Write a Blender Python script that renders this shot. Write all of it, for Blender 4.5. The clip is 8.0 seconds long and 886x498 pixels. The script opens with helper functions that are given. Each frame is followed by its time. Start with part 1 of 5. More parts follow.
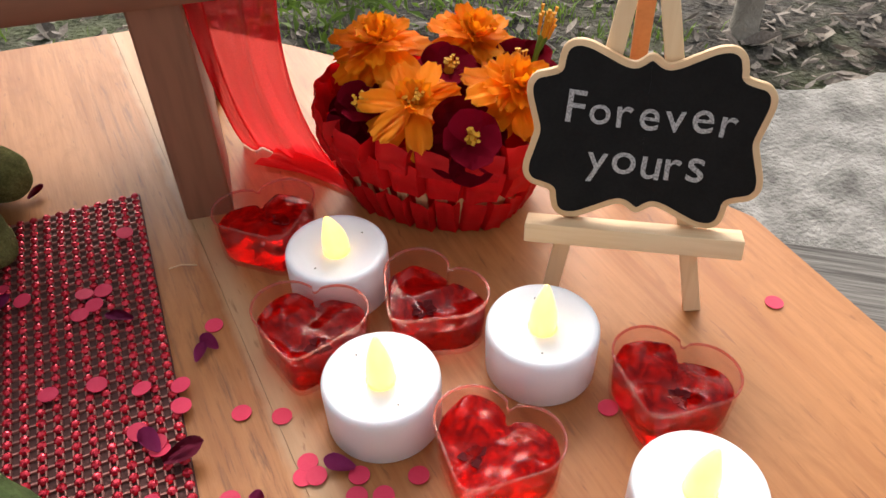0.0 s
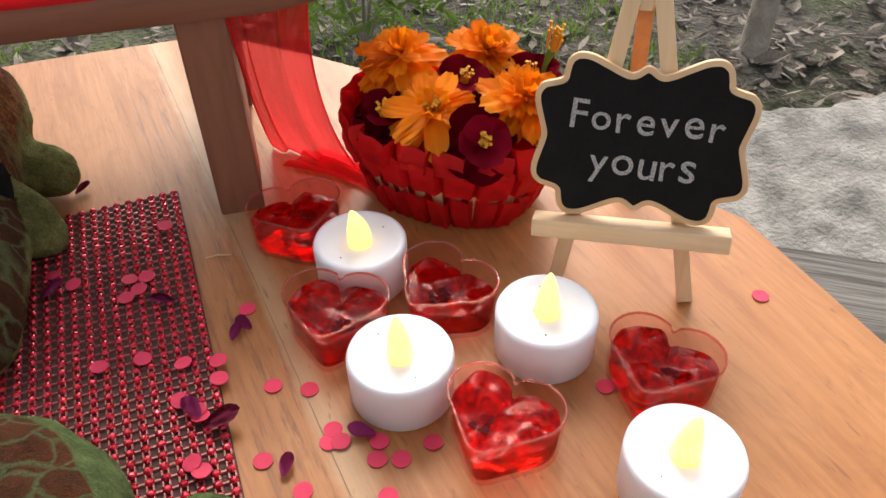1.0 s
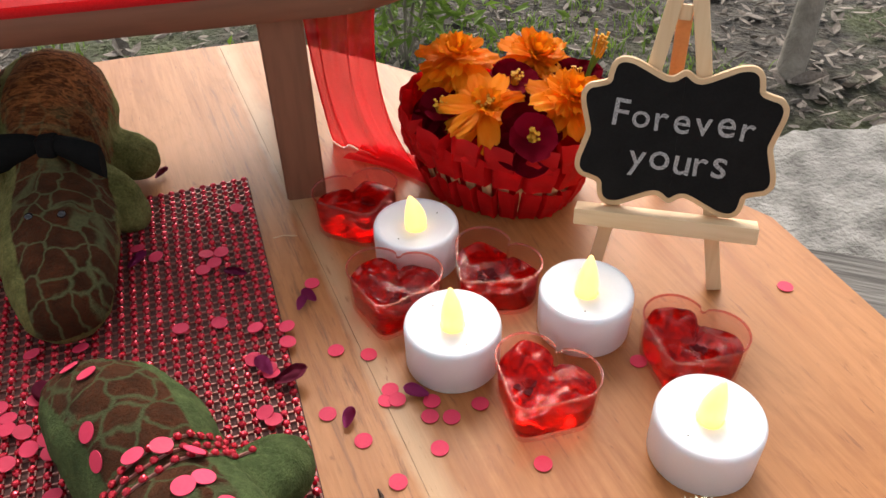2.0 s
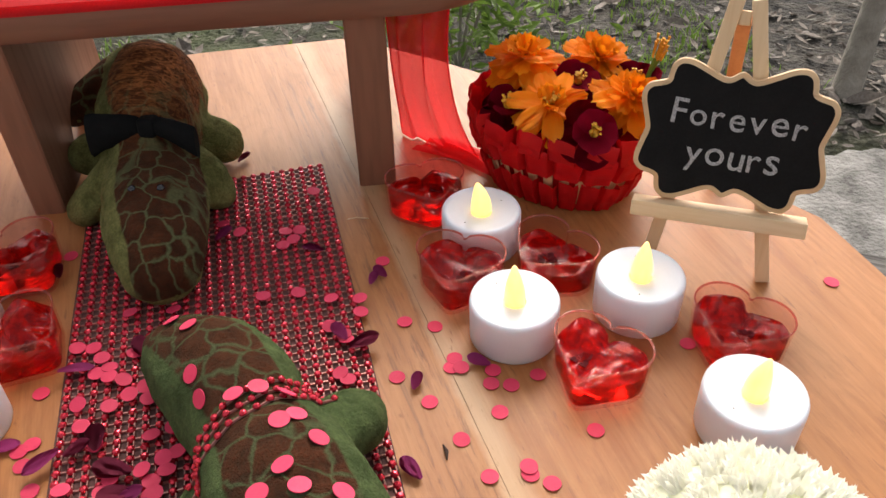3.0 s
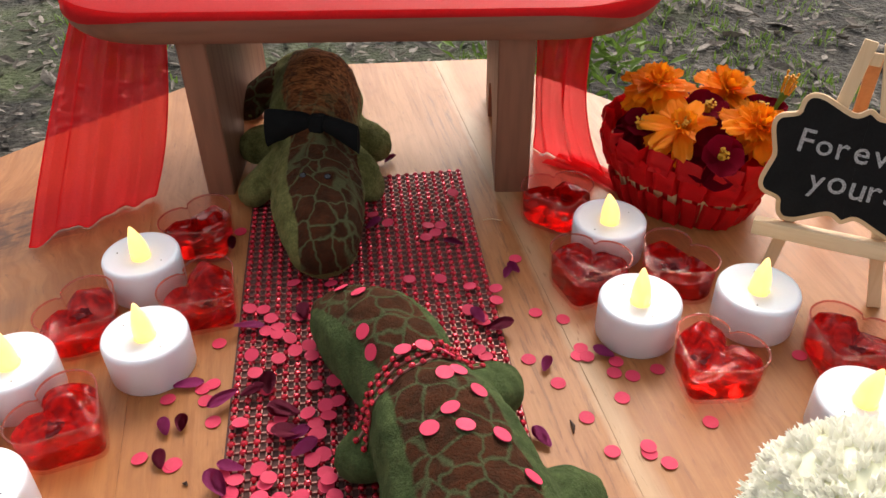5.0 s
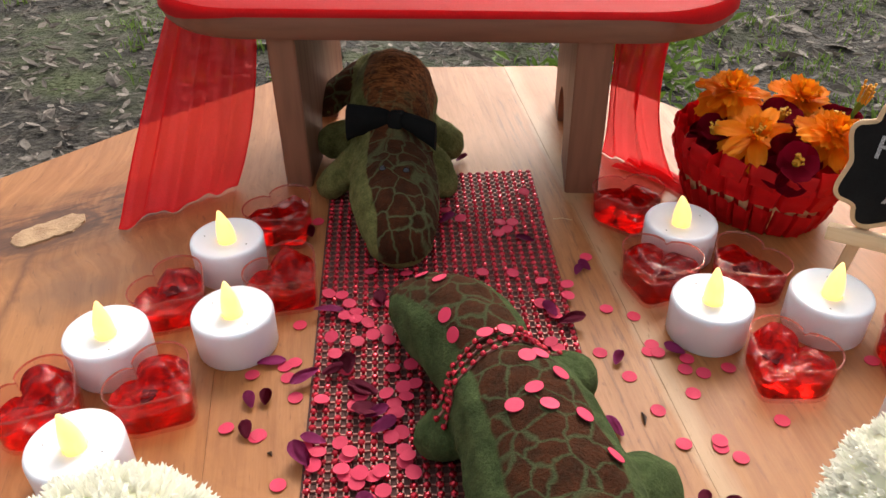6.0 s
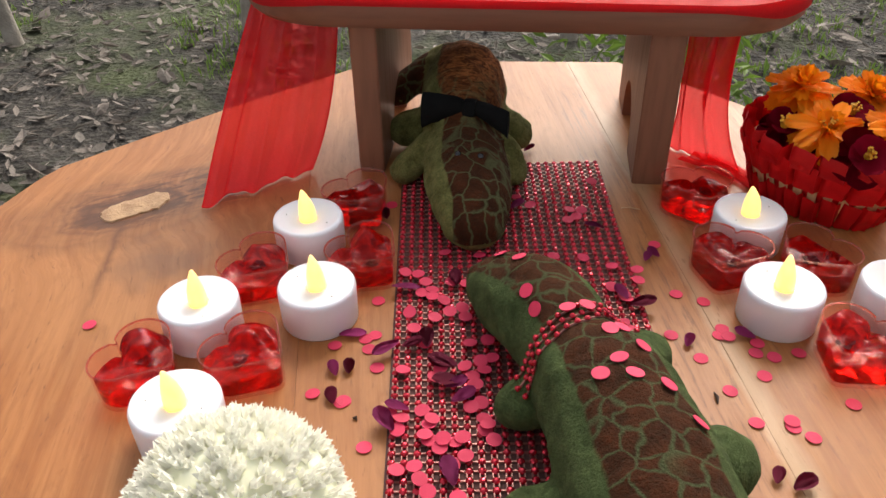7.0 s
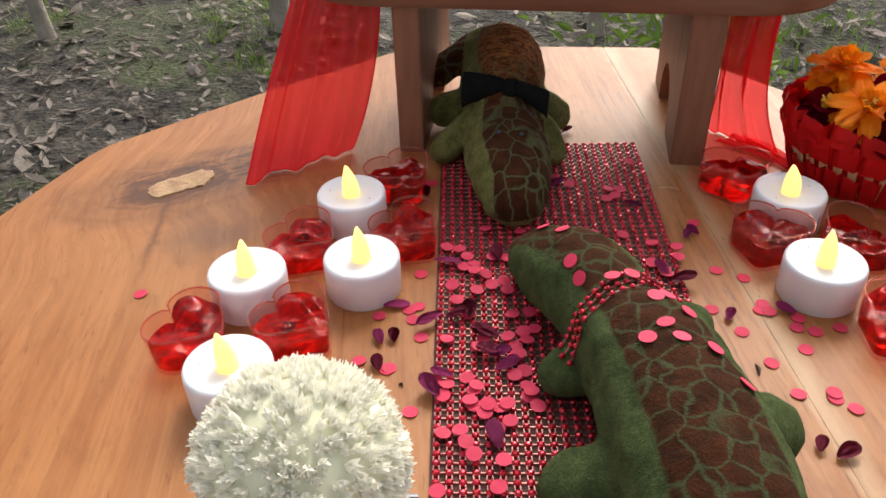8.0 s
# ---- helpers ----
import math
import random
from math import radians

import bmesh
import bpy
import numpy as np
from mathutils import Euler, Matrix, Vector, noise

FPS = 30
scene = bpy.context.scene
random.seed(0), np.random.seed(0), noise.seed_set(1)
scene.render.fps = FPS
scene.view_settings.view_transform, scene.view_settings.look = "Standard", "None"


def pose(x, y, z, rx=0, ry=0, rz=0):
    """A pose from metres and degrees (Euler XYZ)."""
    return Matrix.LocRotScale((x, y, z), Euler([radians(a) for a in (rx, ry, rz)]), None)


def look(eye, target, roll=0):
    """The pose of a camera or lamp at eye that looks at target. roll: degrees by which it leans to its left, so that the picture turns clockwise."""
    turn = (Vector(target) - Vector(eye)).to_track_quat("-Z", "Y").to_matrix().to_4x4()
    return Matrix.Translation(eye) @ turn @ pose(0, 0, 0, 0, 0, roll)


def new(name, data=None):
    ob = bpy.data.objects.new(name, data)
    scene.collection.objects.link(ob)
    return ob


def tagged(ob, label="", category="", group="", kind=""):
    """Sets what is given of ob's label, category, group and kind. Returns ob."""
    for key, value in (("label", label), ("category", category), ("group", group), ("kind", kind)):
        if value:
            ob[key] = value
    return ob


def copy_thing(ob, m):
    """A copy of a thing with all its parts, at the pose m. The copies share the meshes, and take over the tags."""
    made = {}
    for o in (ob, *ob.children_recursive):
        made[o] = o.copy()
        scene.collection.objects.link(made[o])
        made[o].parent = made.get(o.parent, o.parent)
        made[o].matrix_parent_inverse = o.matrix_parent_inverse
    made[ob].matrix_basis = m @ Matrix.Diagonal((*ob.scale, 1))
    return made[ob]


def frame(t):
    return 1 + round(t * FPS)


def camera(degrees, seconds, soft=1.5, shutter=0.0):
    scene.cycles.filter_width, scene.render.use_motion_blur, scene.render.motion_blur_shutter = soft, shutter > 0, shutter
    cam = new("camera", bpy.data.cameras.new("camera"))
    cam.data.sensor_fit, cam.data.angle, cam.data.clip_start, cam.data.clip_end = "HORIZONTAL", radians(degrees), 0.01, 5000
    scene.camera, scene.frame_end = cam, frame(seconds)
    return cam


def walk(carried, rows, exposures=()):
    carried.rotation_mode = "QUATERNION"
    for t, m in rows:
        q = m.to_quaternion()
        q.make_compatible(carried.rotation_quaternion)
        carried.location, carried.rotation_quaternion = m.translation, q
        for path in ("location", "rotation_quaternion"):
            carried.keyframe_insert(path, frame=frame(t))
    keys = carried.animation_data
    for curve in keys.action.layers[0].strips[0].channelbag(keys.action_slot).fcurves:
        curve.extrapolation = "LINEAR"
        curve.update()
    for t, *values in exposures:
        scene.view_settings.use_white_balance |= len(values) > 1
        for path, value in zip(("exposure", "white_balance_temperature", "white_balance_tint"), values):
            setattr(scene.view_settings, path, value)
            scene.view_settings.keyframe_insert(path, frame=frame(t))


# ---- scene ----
cam = camera(57.4, 8.0)
PATH = [
    (0, (0.062, 0.052, 0.224), (0.406, 1.482, -1.13), -1.7),
    (0.5, (0.06, 0.039, 0.232), (0.387, 1.482, -1.114), -1.9),
    (1, (0.054, 0.026, 0.237), (0.38, 1.487, -1.09), -1.5),
    (2.5, (0.031, -0.018, 0.252), (0.239, 1.498, -1.034), -1.7),
    (3, (0.024, -0.03, 0.255), (0.185, 1.502, -1.02), -1.7),
    (3.5, (0.018, -0.04, 0.259), (0.142, 1.507, -1.003), -1.5),
    (4, (0.01, -0.052, 0.263), (0.083, 1.511, -0.982), -1.3),
    (4.5, (0.0, -0.061, 0.267), (0.032, 1.515, -0.964), -1.0),
    (5.8, (-0.021, -0.083, 0.27), (-0.128, 1.517, -0.926), -1.1),
    (6, (-0.025, -0.086, 0.268), (-0.147, 1.517, -0.921), -1.0),
    (6.5, (-0.034, -0.094, 0.267), (-0.196, 1.51, -0.916), -1.0),
    (7, (-0.045, -0.106, 0.267), (-0.249, 1.496, -0.912), -1.2),
    (7.5, (-0.051, -0.113, 0.265), (-0.285, 1.485, -0.915), -1.4),
    (8, (-0.054, -0.12, 0.261), (-0.311, 1.473, -0.92), -1.8),
]
walk(cam, [(t, look(eye, target, roll)) for t, eye, target, roll in PATH], [(0, 0.97), (2.5, 0.88), (4.5, 0.81), (6.0, 0.77), (8, 0.71)])

# ---- world, sun, exposure ----
SUN_EL, SUN_AZ = 40.0, 12.0          # degrees above the horizon, and clockwise from +y
world = bpy.data.worlds.new("sky")
scene.world = world
world.use_nodes = True
wt = world.node_tree
sky = wt.nodes.new("ShaderNodeTexSky")
sky.sky_type, sky.sun_disc = "NISHITA", False
sky.sun_elevation, sky.sun_rotation = radians(SUN_EL), radians(SUN_AZ)
sky.air_density, sky.dust_density, sky.ozone_density = 1.0, 5.0, 1.0
grey = wt.nodes.new("ShaderNodeHueSaturation")       # thin cloud: a paler sky
grey.inputs["Saturation"].default_value = 0.18
wt.links.new(sky.outputs[0], grey.inputs["Color"])
wt.links.new(grey.outputs[0], wt.nodes["Background"].inputs[0])
wt.nodes["Background"].inputs[1].default_value = 0.15
sun = new("sun", bpy.data.lights.new("sun", "SUN"))
sun.data.energy, sun.data.angle, sun.data.color = 1.5, radians(30), (1.0, 0.86, 0.68)
az, el = radians(SUN_AZ), radians(SUN_EL)
sun.matrix_world = look((3 * math.sin(az) * math.cos(el), 3 * math.cos(az) * math.cos(el), 3 * math.sin(el)), (0, 0, 0))

GROUND = -0.80


# ---- small helpers ----
def thing(name, m, label, category, group="", kind=""):
    ob = new(name)
    ob.matrix_basis = m
    ob.empty_display_size = 0.01
    return tagged(ob, label, category, group, kind)


def finish(bm, material, name, smooth=True, sharp=35):
    me = bpy.data.meshes.new(name)
    bmesh.ops.recalc_face_normals(bm, faces=bm.faces)
    if smooth:
        for f in bm.faces:
            f.smooth = True
        for e in bm.edges:
            if len(e.link_faces) == 2 and e.calc_face_angle(0) > radians(sharp):
                e.smooth = False
    bm.to_mesh(me)
    bm.free()
    me.materials.append(material)
    return me


def part(name, bm, material, parent=None, label="", smooth=True, sharp=35):
    me = bm if isinstance(bm, bpy.types.Mesh) else finish(bm, material, name, smooth, sharp)
    ob = new(name, me)
    ob.parent = parent
    if label:
        ob["label"] = label
    return ob


def box(bm, size, m, bevel=0.0, segments=2):
    r = bmesh.ops.create_cube(bm, size=1.0, matrix=m @ Matrix.Diagonal((*size, 1)))
    if bevel:
        es = list({e for v in r["verts"] for e in v.link_edges})
        bmesh.ops.bevel(bm, geom=es, offset=bevel, segments=segments, affect="EDGES", profile=0.6)
    return bm


def lathe(bm, profile, n=32, m=Matrix()):
    """Turn a profile of (radius, height) about z."""
    rings = []
    for r, z in profile:
        if r < 1e-6:
            rings.append([bm.verts.new(m @ Vector((0, 0, z)))])
        else:
            rings.append([bm.verts.new(m @ Vector((r * math.cos(2 * math.pi * i / n), r * math.sin(2 * math.pi * i / n), z))) for i in range(n)])
    for a, b in zip(rings, rings[1:]):
        for i in range(n):
            j = (i + 1) % n
            q = [a[i % len(a)], a[j % len(a)], b[j % len(b)], b[i % len(b)]]
            q = list(dict.fromkeys(q))
            if len(q) > 2:
                bm.faces.new(q)
    return bm


def loft(bm, rings, closed=True, cap=False):
    vs = [[bm.verts.new(p) for p in r] for r in rings]
    n = len(vs[0])
    for a, b in zip(vs, vs[1:]):
        for i in range(n if closed else n - 1):
            j = (i + 1) % n
            bm.faces.new((a[i], a[j], b[j], b[i]))
    if cap:
        bm.faces.new(vs[0][::-1])
        bm.faces.new(vs[-1])
    return vs


def tube(bm, pts, radii, n=8, cap=True):
    rings = []
    for i, p in enumerate(pts):
        p = Vector(p)
        d = (Vector(pts[min(i + 1, len(pts) - 1)]) - Vector(pts[max(i - 1, 0)])).normalized()
        a = d.cross(Vector((0.31, 0.2, 0.93))).normalized()
        b = d.cross(a)
        rings.append([p + radii[i] * (math.cos(2 * math.pi * k / n) * a + math.sin(2 * math.pi * k / n) * b) for k in range(n)])
    loft(bm, rings, cap=cap)
    return bm


def spline(pts, steps=6, closed=True):
    """A smooth curve through 2D points."""
    out, n = [], len(pts)
    for i in range(n if closed else n - 1):
        p0, p1, p2, p3 = (Vector(pts[(i + k) % n]) if closed else Vector(pts[min(max(i + k, 0), n - 1)]) for k in (-1, 0, 1, 2))
        for s in range(steps):
            t = s / steps
            out.append(0.5 * (2 * p1 + (p2 - p0) * t + (2 * p0 - 5 * p1 + 4 * p2 - p3) * t * t + (3 * p1 - p0 - 3 * p2 + p3) * t ** 3))
    return out


# ---- materials ----
def node(nt, kind, ins=None, **props):
    nd = nt.nodes.new("ShaderNode" + kind)
    for k, v in props.items():
        if k == "blend":
            nd.blend_type = v
        elif k == "op":
            nd.operation = v
        elif k == "dtype":
            nd.data_type = v
        elif k == "feature":
            nd.feature = v
        elif k == "attr":
            nd.attribute_name = v
    for k, v in (ins or {}).items():
        s = nd.inputs[k]
        if isinstance(v, bpy.types.NodeSocket):
            nt.links.new(v, s)
        else:
            s.default_value = v
    return nd


def rgba(c):
    return (*c, 1.0)


def ramp(nt, fac, stops):
    nd = nt.nodes.new("ShaderNodeValToRGB")
    nt.links.new(fac, nd.inputs[0])
    el_ = nd.color_ramp.elements
    while len(el_) < len(stops):
        el_.new(0.5)
    for e, (p, c) in zip(el_, stops):
        e.position, e.color = p, rgba(c)
    return nd.outputs[0]


def math_(nt, op, a, b=0.0, c=0.0):
    return node(nt, "Math", {0: a, 1: b, 2: c}, op=op).outputs[0]


def mix(nt, fac, a, b, blend="MIX"):
    nd = node(nt, "Mix", None, dtype="RGBA", blend=blend)
    for i, v in ((0, fac), (6, a), (7, b)):
        if isinstance(v, bpy.types.NodeSocket):
            nt.links.new(v, nd.inputs[i])
        else:
            nd.inputs[i].default_value = v if i == 0 else rgba(v)
    return nd.outputs[2]


def blank(name):
    m = bpy.data.materials.new(name)
    m.use_nodes = True
    return m, m.node_tree, m.node_tree.nodes["Principled BSDF"]


def surface(name, color, rough=0.6, other=None, scale=40.0, fine=400.0, amount=0.5, bump=0.15, depth=0.0005, jitter=0.0, **extra):
    """A surface with broad and fine variation, relief, and a shift from piece to piece."""
    m, nt, b = blank(name)
    co = node(nt, "TexCoord").outputs["Object"]
    broad = node(nt, "TexNoise", {"Vector": co, "Scale": scale, "Detail": 4.0, "Roughness": 0.6}).outputs[0]
    small = node(nt, "TexNoise", {"Vector": co, "Scale": fine, "Detail": 3.0}).outputs[0]
    other = other or tuple(c * 0.7 for c in color)
    f = ramp(nt, broad, [(0.35, (0, 0, 0)), (0.68, (1, 1, 1))])
    col = mix(nt, math_(nt, "MULTIPLY", f, amount), color, other)
    col = mix(nt, math_(nt, "MULTIPLY", small, amount * 0.5), col, tuple(c * 0.75 for c in color))
    if jitter:
        rnd = node(nt, "ObjectInfo").outputs["Random"]
        hsv = node(nt, "HueSaturation", {"Color": col, "Value": math_(nt, "MULTIPLY_ADD", rnd, jitter, 1 - jitter / 2)})
        col = hsv.outputs[0]
    nt.links.new(col, b.inputs["Base Color"])
    nt.links.new(math_(nt, "MULTIPLY_ADD", small, 0.25, rough - 0.12), b.inputs["Roughness"])
    bp = node(nt, "Bump", {"Height": small, "Strength": bump, "Distance": depth})
    nt.links.new(bp.outputs[0], b.inputs["Normal"])
    for k, v in extra.items():
        b.inputs[k.replace("_", " ")].default_value = v
    return m


def table_wood():
    m, nt, b = blank("table_wood")
    co = node(nt, "TexCoord").outputs["Object"]
    rot = node(nt, "Mapping", {"Vector": co, "Rotation": (0, 0, radians(-12.1))}).outputs[0]
    # the grain bends round the knot
    gap = node(nt, "VectorMath", {0: co, 1: (-0.285, 0.282, 0.0)}, op="SUBTRACT").outputs[0]
    turned = node(nt, "Mapping", {"Vector": gap, "Rotation": (0, 0, radians(-33))}).outputs[0]
    squeezed = node(nt, "Mapping", {"Vector": turned, "Scale": (0.62, 1.25, 1.0)}).outputs[0]
    wob = node(nt, "TexNoise", {"Vector": co, "Scale": 55.0, "Detail": 4.0}).outputs[0]
    dist = node(nt, "VectorMath", {0: squeezed}, op="LENGTH").outputs["Value"]
    dist = math_(nt, "ADD", dist, math_(nt, "MULTIPLY_ADD", wob, 0.030, -0.015))
    near = math_(nt, "POWER", 2.718, math_(nt, "MULTIPLY", math_(nt, "MULTIPLY", dist, dist), -480.0))
    sep = node(nt, "SeparateXYZ", {0: rot})
    across = math_(nt, "ADD", sep.outputs[0], math_(nt, "MULTIPLY", near, math_(nt, "MULTIPLY", dist, 0.9)))
    rnd = node(nt, "ObjectInfo").outputs["Random"]
    stretched = node(nt, "CombineXYZ", {0: math_(nt, "MULTIPLY_ADD", rnd, 3.0, across), 1: math_(nt, "MULTIPLY", sep.outputs[1], 0.05), 2: sep.outputs[2]}).outputs[0]
    fig = node(nt, "TexNoise", {"Vector": stretched, "Scale": 34.0, "Detail": 6.0, "Roughness": 0.62, "Distortion": 0.3}).outputs[0]
    fibre = node(nt, "TexNoise", {"Vector": stretched, "Scale": 420.0, "Detail": 5.0, "Roughness": 0.65}).outputs[0]
    blotch = node(nt, "TexNoise", {"Vector": co, "Scale": 9.0, "Detail": 3.0}).outputs[0]
    col = ramp(nt, fig, [(0.24, (0.21, 0.066, 0.020)), (0.38, (0.37, 0.145, 0.050)), (0.50, (0.45, 0.192, 0.073)), (0.57, (0.35, 0.132, 0.045)), (0.63, (0.42, 0.178, 0.066)), (0.74, (0.30, 0.105, 0.035)), (0.85, (0.22, 0.073, 0.024))])
    col = mix(nt, math_(nt, "MULTIPLY", ramp(nt, fibre, [(0.45, (0, 0, 0)), (0.75, (1, 1, 1))]), 0.6), col, (0.25, 0.092, 0.034))
    col = mix(nt, math_(nt, "MULTIPLY", ramp(nt, blotch, [(0.4, (0, 0, 0)), (0.7, (1, 1, 1))]), 0.35), col, (0.55, 0.272, 0.120))
    mott = node(nt, "TexNoise", {"Vector": node(nt, "CombineXYZ", {0: across, 1: math_(nt, "MULTIPLY", sep.outputs[1], 0.35), 2: 0.0}).outputs[0], "Scale": 60.0, "Detail": 6.0, "Roughness": 0.7, "Distortion": 1.6}).outputs[0]
    col = mix(nt, math_(nt, "MULTIPLY", ramp(nt, mott, [(0.50, (0, 0, 0)), (0.72, (1, 1, 1))]), 0.5), col, (0.26, 0.098, 0.036))
    # pale sapwood along one joint
    sap = ramp(nt, math_(nt, "ADD", sep.outputs[0], math_(nt, "MULTIPLY_ADD", wob, 0.006, -0.003)), [(0.0862, (0, 0, 0)), (0.0888, (1, 1, 1)), (0.0965, (1, 1, 1)), (0.099, (0, 0, 0))])
    col = mix(nt, math_(nt, "MULTIPLY", sap, 0.62), col, (0.55, 0.38, 0.23))
    # grey weathered streaks beside that joint
    old = ramp(nt, sep.outputs[0], [(0.050, (0, 0, 0)), (0.066, (0.6, 0.6, 0.6)), (0.086, (1, 1, 1)), (0.0875, (0.2, 0.2, 0.2)), (0.105, (0, 0, 0))])
    streak = node(nt, "TexNoise", {"Vector": node(nt, "CombineXYZ", {0: sep.outputs[0], 1: math_(nt, "MULTIPLY", sep.outputs[1], 0.07), 2: 0.0}).outputs[0], "Scale": 260.0, "Detail": 5.0, "Roughness": 0.7, "Distortion": 0.4}).outputs[0]
    col = mix(nt, math_(nt, "MULTIPLY", math_(nt, "MULTIPLY", old, ramp(nt, streak, [(0.53, (0, 0, 0)), (0.66, (1, 1, 1))])), 0.75), col, (0.10, 0.048, 0.028))
    # worm-like dark flecks
    fl = node(nt, "TexNoise", {"Vector": node(nt, "CombineXYZ", {0: across, 1: math_(nt, "MULTIPLY", sep.outputs[1], 0.16), 2: 0.0}).outputs[0], "Scale": 420.0, "Detail": 4.0, "Roughness": 0.6, "Distortion": 0.5}).outputs[0]
    col = mix(nt, math_(nt, "MULTIPLY", ramp(nt, fl, [(0.62, (0, 0, 0)), (0.70, (1, 1, 1))]), 0.5), col, (0.16, 0.062, 0.03))
    # the knot's dark ring and the stain beside it
    ring = ramp(nt, dist, [(0.010, (0.6, 0.6, 0.6)), (0.0145, (1, 1, 1)), (0.020, (0.85, 0.85, 0.85)), (0.024, (0.3, 0.3, 0.3)), (0.028, (0.7, 0.7, 0.7)), (0.033, (0.15, 0.15, 0.15)), (0.038, (0.45, 0.45, 0.45)), (0.055, (0.0, 0.0, 0.0))])
    col = mix(nt, math_(nt, "MULTIPLY", ring, 0.9), col, (0.085, 0.032, 0.018))
    gap2 = node(nt, "VectorMath", {0: co, 1: (-0.245, 0.232, 0.0)}, op="SUBTRACT").outputs[0]
    d2 = math_(nt, "ADD", node(nt, "VectorMath", {0: gap2}, op="LENGTH").outputs["Value"], math_(nt, "MULTIPLY_ADD", wob, 0.05, -0.025))
    st = ramp(nt, d2, [(0.008, (1, 1, 1)), (0.032, (0, 0, 0))])
    col = mix(nt, math_(nt, "MULTIPLY", st, 0.6), col, (0.19, 0.10, 0.06))
    # dark curly streaks that trail from the knot along its long axis
    tr = node(nt, "SeparateXYZ", {0: turned})
    curl = node(nt, "TexNoise", {"Vector": node(nt, "Mapping", {"Vector": turned, "Scale": (0.22, 1.0, 1.0)}).outputs[0], "Scale": 120.0, "Detail": 5.0, "Roughness": 0.65, "Distortion": 1.8}).outputs[0]
    zone = math_(nt, "MULTIPLY", ramp(nt, math_(nt, "ABSOLUTE", math_(nt, "ADD", tr.outputs[1], math_(nt, "MULTIPLY_ADD", wob, 0.03, -0.020))), [(0.010, (1, 1, 1)), (0.032, (0, 0, 0))]), ramp(nt, math_(nt, "ABSOLUTE", math_(nt, "SUBTRACT", tr.outputs[0], 0.028)), [(0.035, (1, 1, 1)), (0.075, (0, 0, 0))]))
    col = mix(nt, math_(nt, "MULTIPLY", math_(nt, "MULTIPLY", zone, ramp(nt, curl, [(0.44, (0, 0, 0)), (0.56, (1, 1, 1))])), 0.9), col, (0.085, 0.032, 0.016))
    # a fissure that runs from the knot along the grain
    line = math_(nt, "ABSOLUTE", math_(nt, "ADD", math_(nt, "ADD", sep.outputs[0], 0.2215), math_(nt, "MULTIPLY_ADD", wob, 0.008, -0.004)))
    line = ramp(nt, line, [(0.0003, (1, 1, 1)), (0.0022, (0, 0, 0))])
    reach = node(nt, "SeparateXYZ", {0: co}).outputs[1]
    reach = ramp(nt, reach, [(0.17, (0, 0, 0)), (0.22, (1, 1, 1)), (0.262, (1, 1, 1)), (0.275, (0, 0, 0))])
    col = mix(nt, math_(nt, "MULTIPLY", math_(nt, "MULTIPLY", line, reach), 0.7), col, (0.12, 0.045, 0.022))
    col = node(nt, "HueSaturation", {"Color": col, "Saturation": 1.04, "Value": 0.91}).outputs[0]
    nt.links.new(col, b.inputs["Base Color"])
    nt.links.new(math_(nt, "MULTIPLY_ADD", fibre, 0.25, 0.34), b.inputs["Roughness"])
    nt.links.new(node(nt, "Bump", {"Height": fibre, "Strength": 0.16, "Distance": 0.0006}).outputs[0], b.inputs["Normal"])
    b.inputs["Specular IOR Level"].default_value = 0.34
    return m


def grained(name, pale, dark, axis=0, rough=0.6, coarse=30.0, stretch=0.06, contrast=0.6, bump=0.2, depth=0.0005):
    """Wood with its fibres along one axis of the object."""
    m, nt, b = blank(name)
    co = node(nt, "TexCoord").outputs["Object"]
    sc = [1.0, 1.0, 1.0]
    sc[axis] = stretch
    v = node(nt, "Mapping", {"Vector": co, "Scale": sc}).outputs[0]
    a = node(nt, "TexNoise", {"Vector": v, "Scale": coarse, "Detail": 5.0, "Distortion": 0.5}).outputs[0]
    f = node(nt, "TexNoise", {"Vector": v, "Scale": coarse * 9, "Detail": 4.0}).outputs[0]
    col = ramp(nt, a, [(0.3, tuple(p * (1 - contrast) + d * contrast for p, d in zip(pale, dark))), (0.62, pale)])
    col = mix(nt, math_(nt, "MULTIPLY", ramp(nt, f, [(0.45, (0, 0, 0)), (0.75, (1, 1, 1))]), contrast), col, dark)
    nt.links.new(col, b.inputs["Base Color"])
    nt.links.new(math_(nt, "MULTIPLY_ADD", f, 0.25, rough - 0.12), b.inputs["Roughness"])
    nt.links.new(node(nt, "Bump", {"Height": f, "Strength": bump, "Distance": depth}).outputs[0], b.inputs["Normal"])
    return m


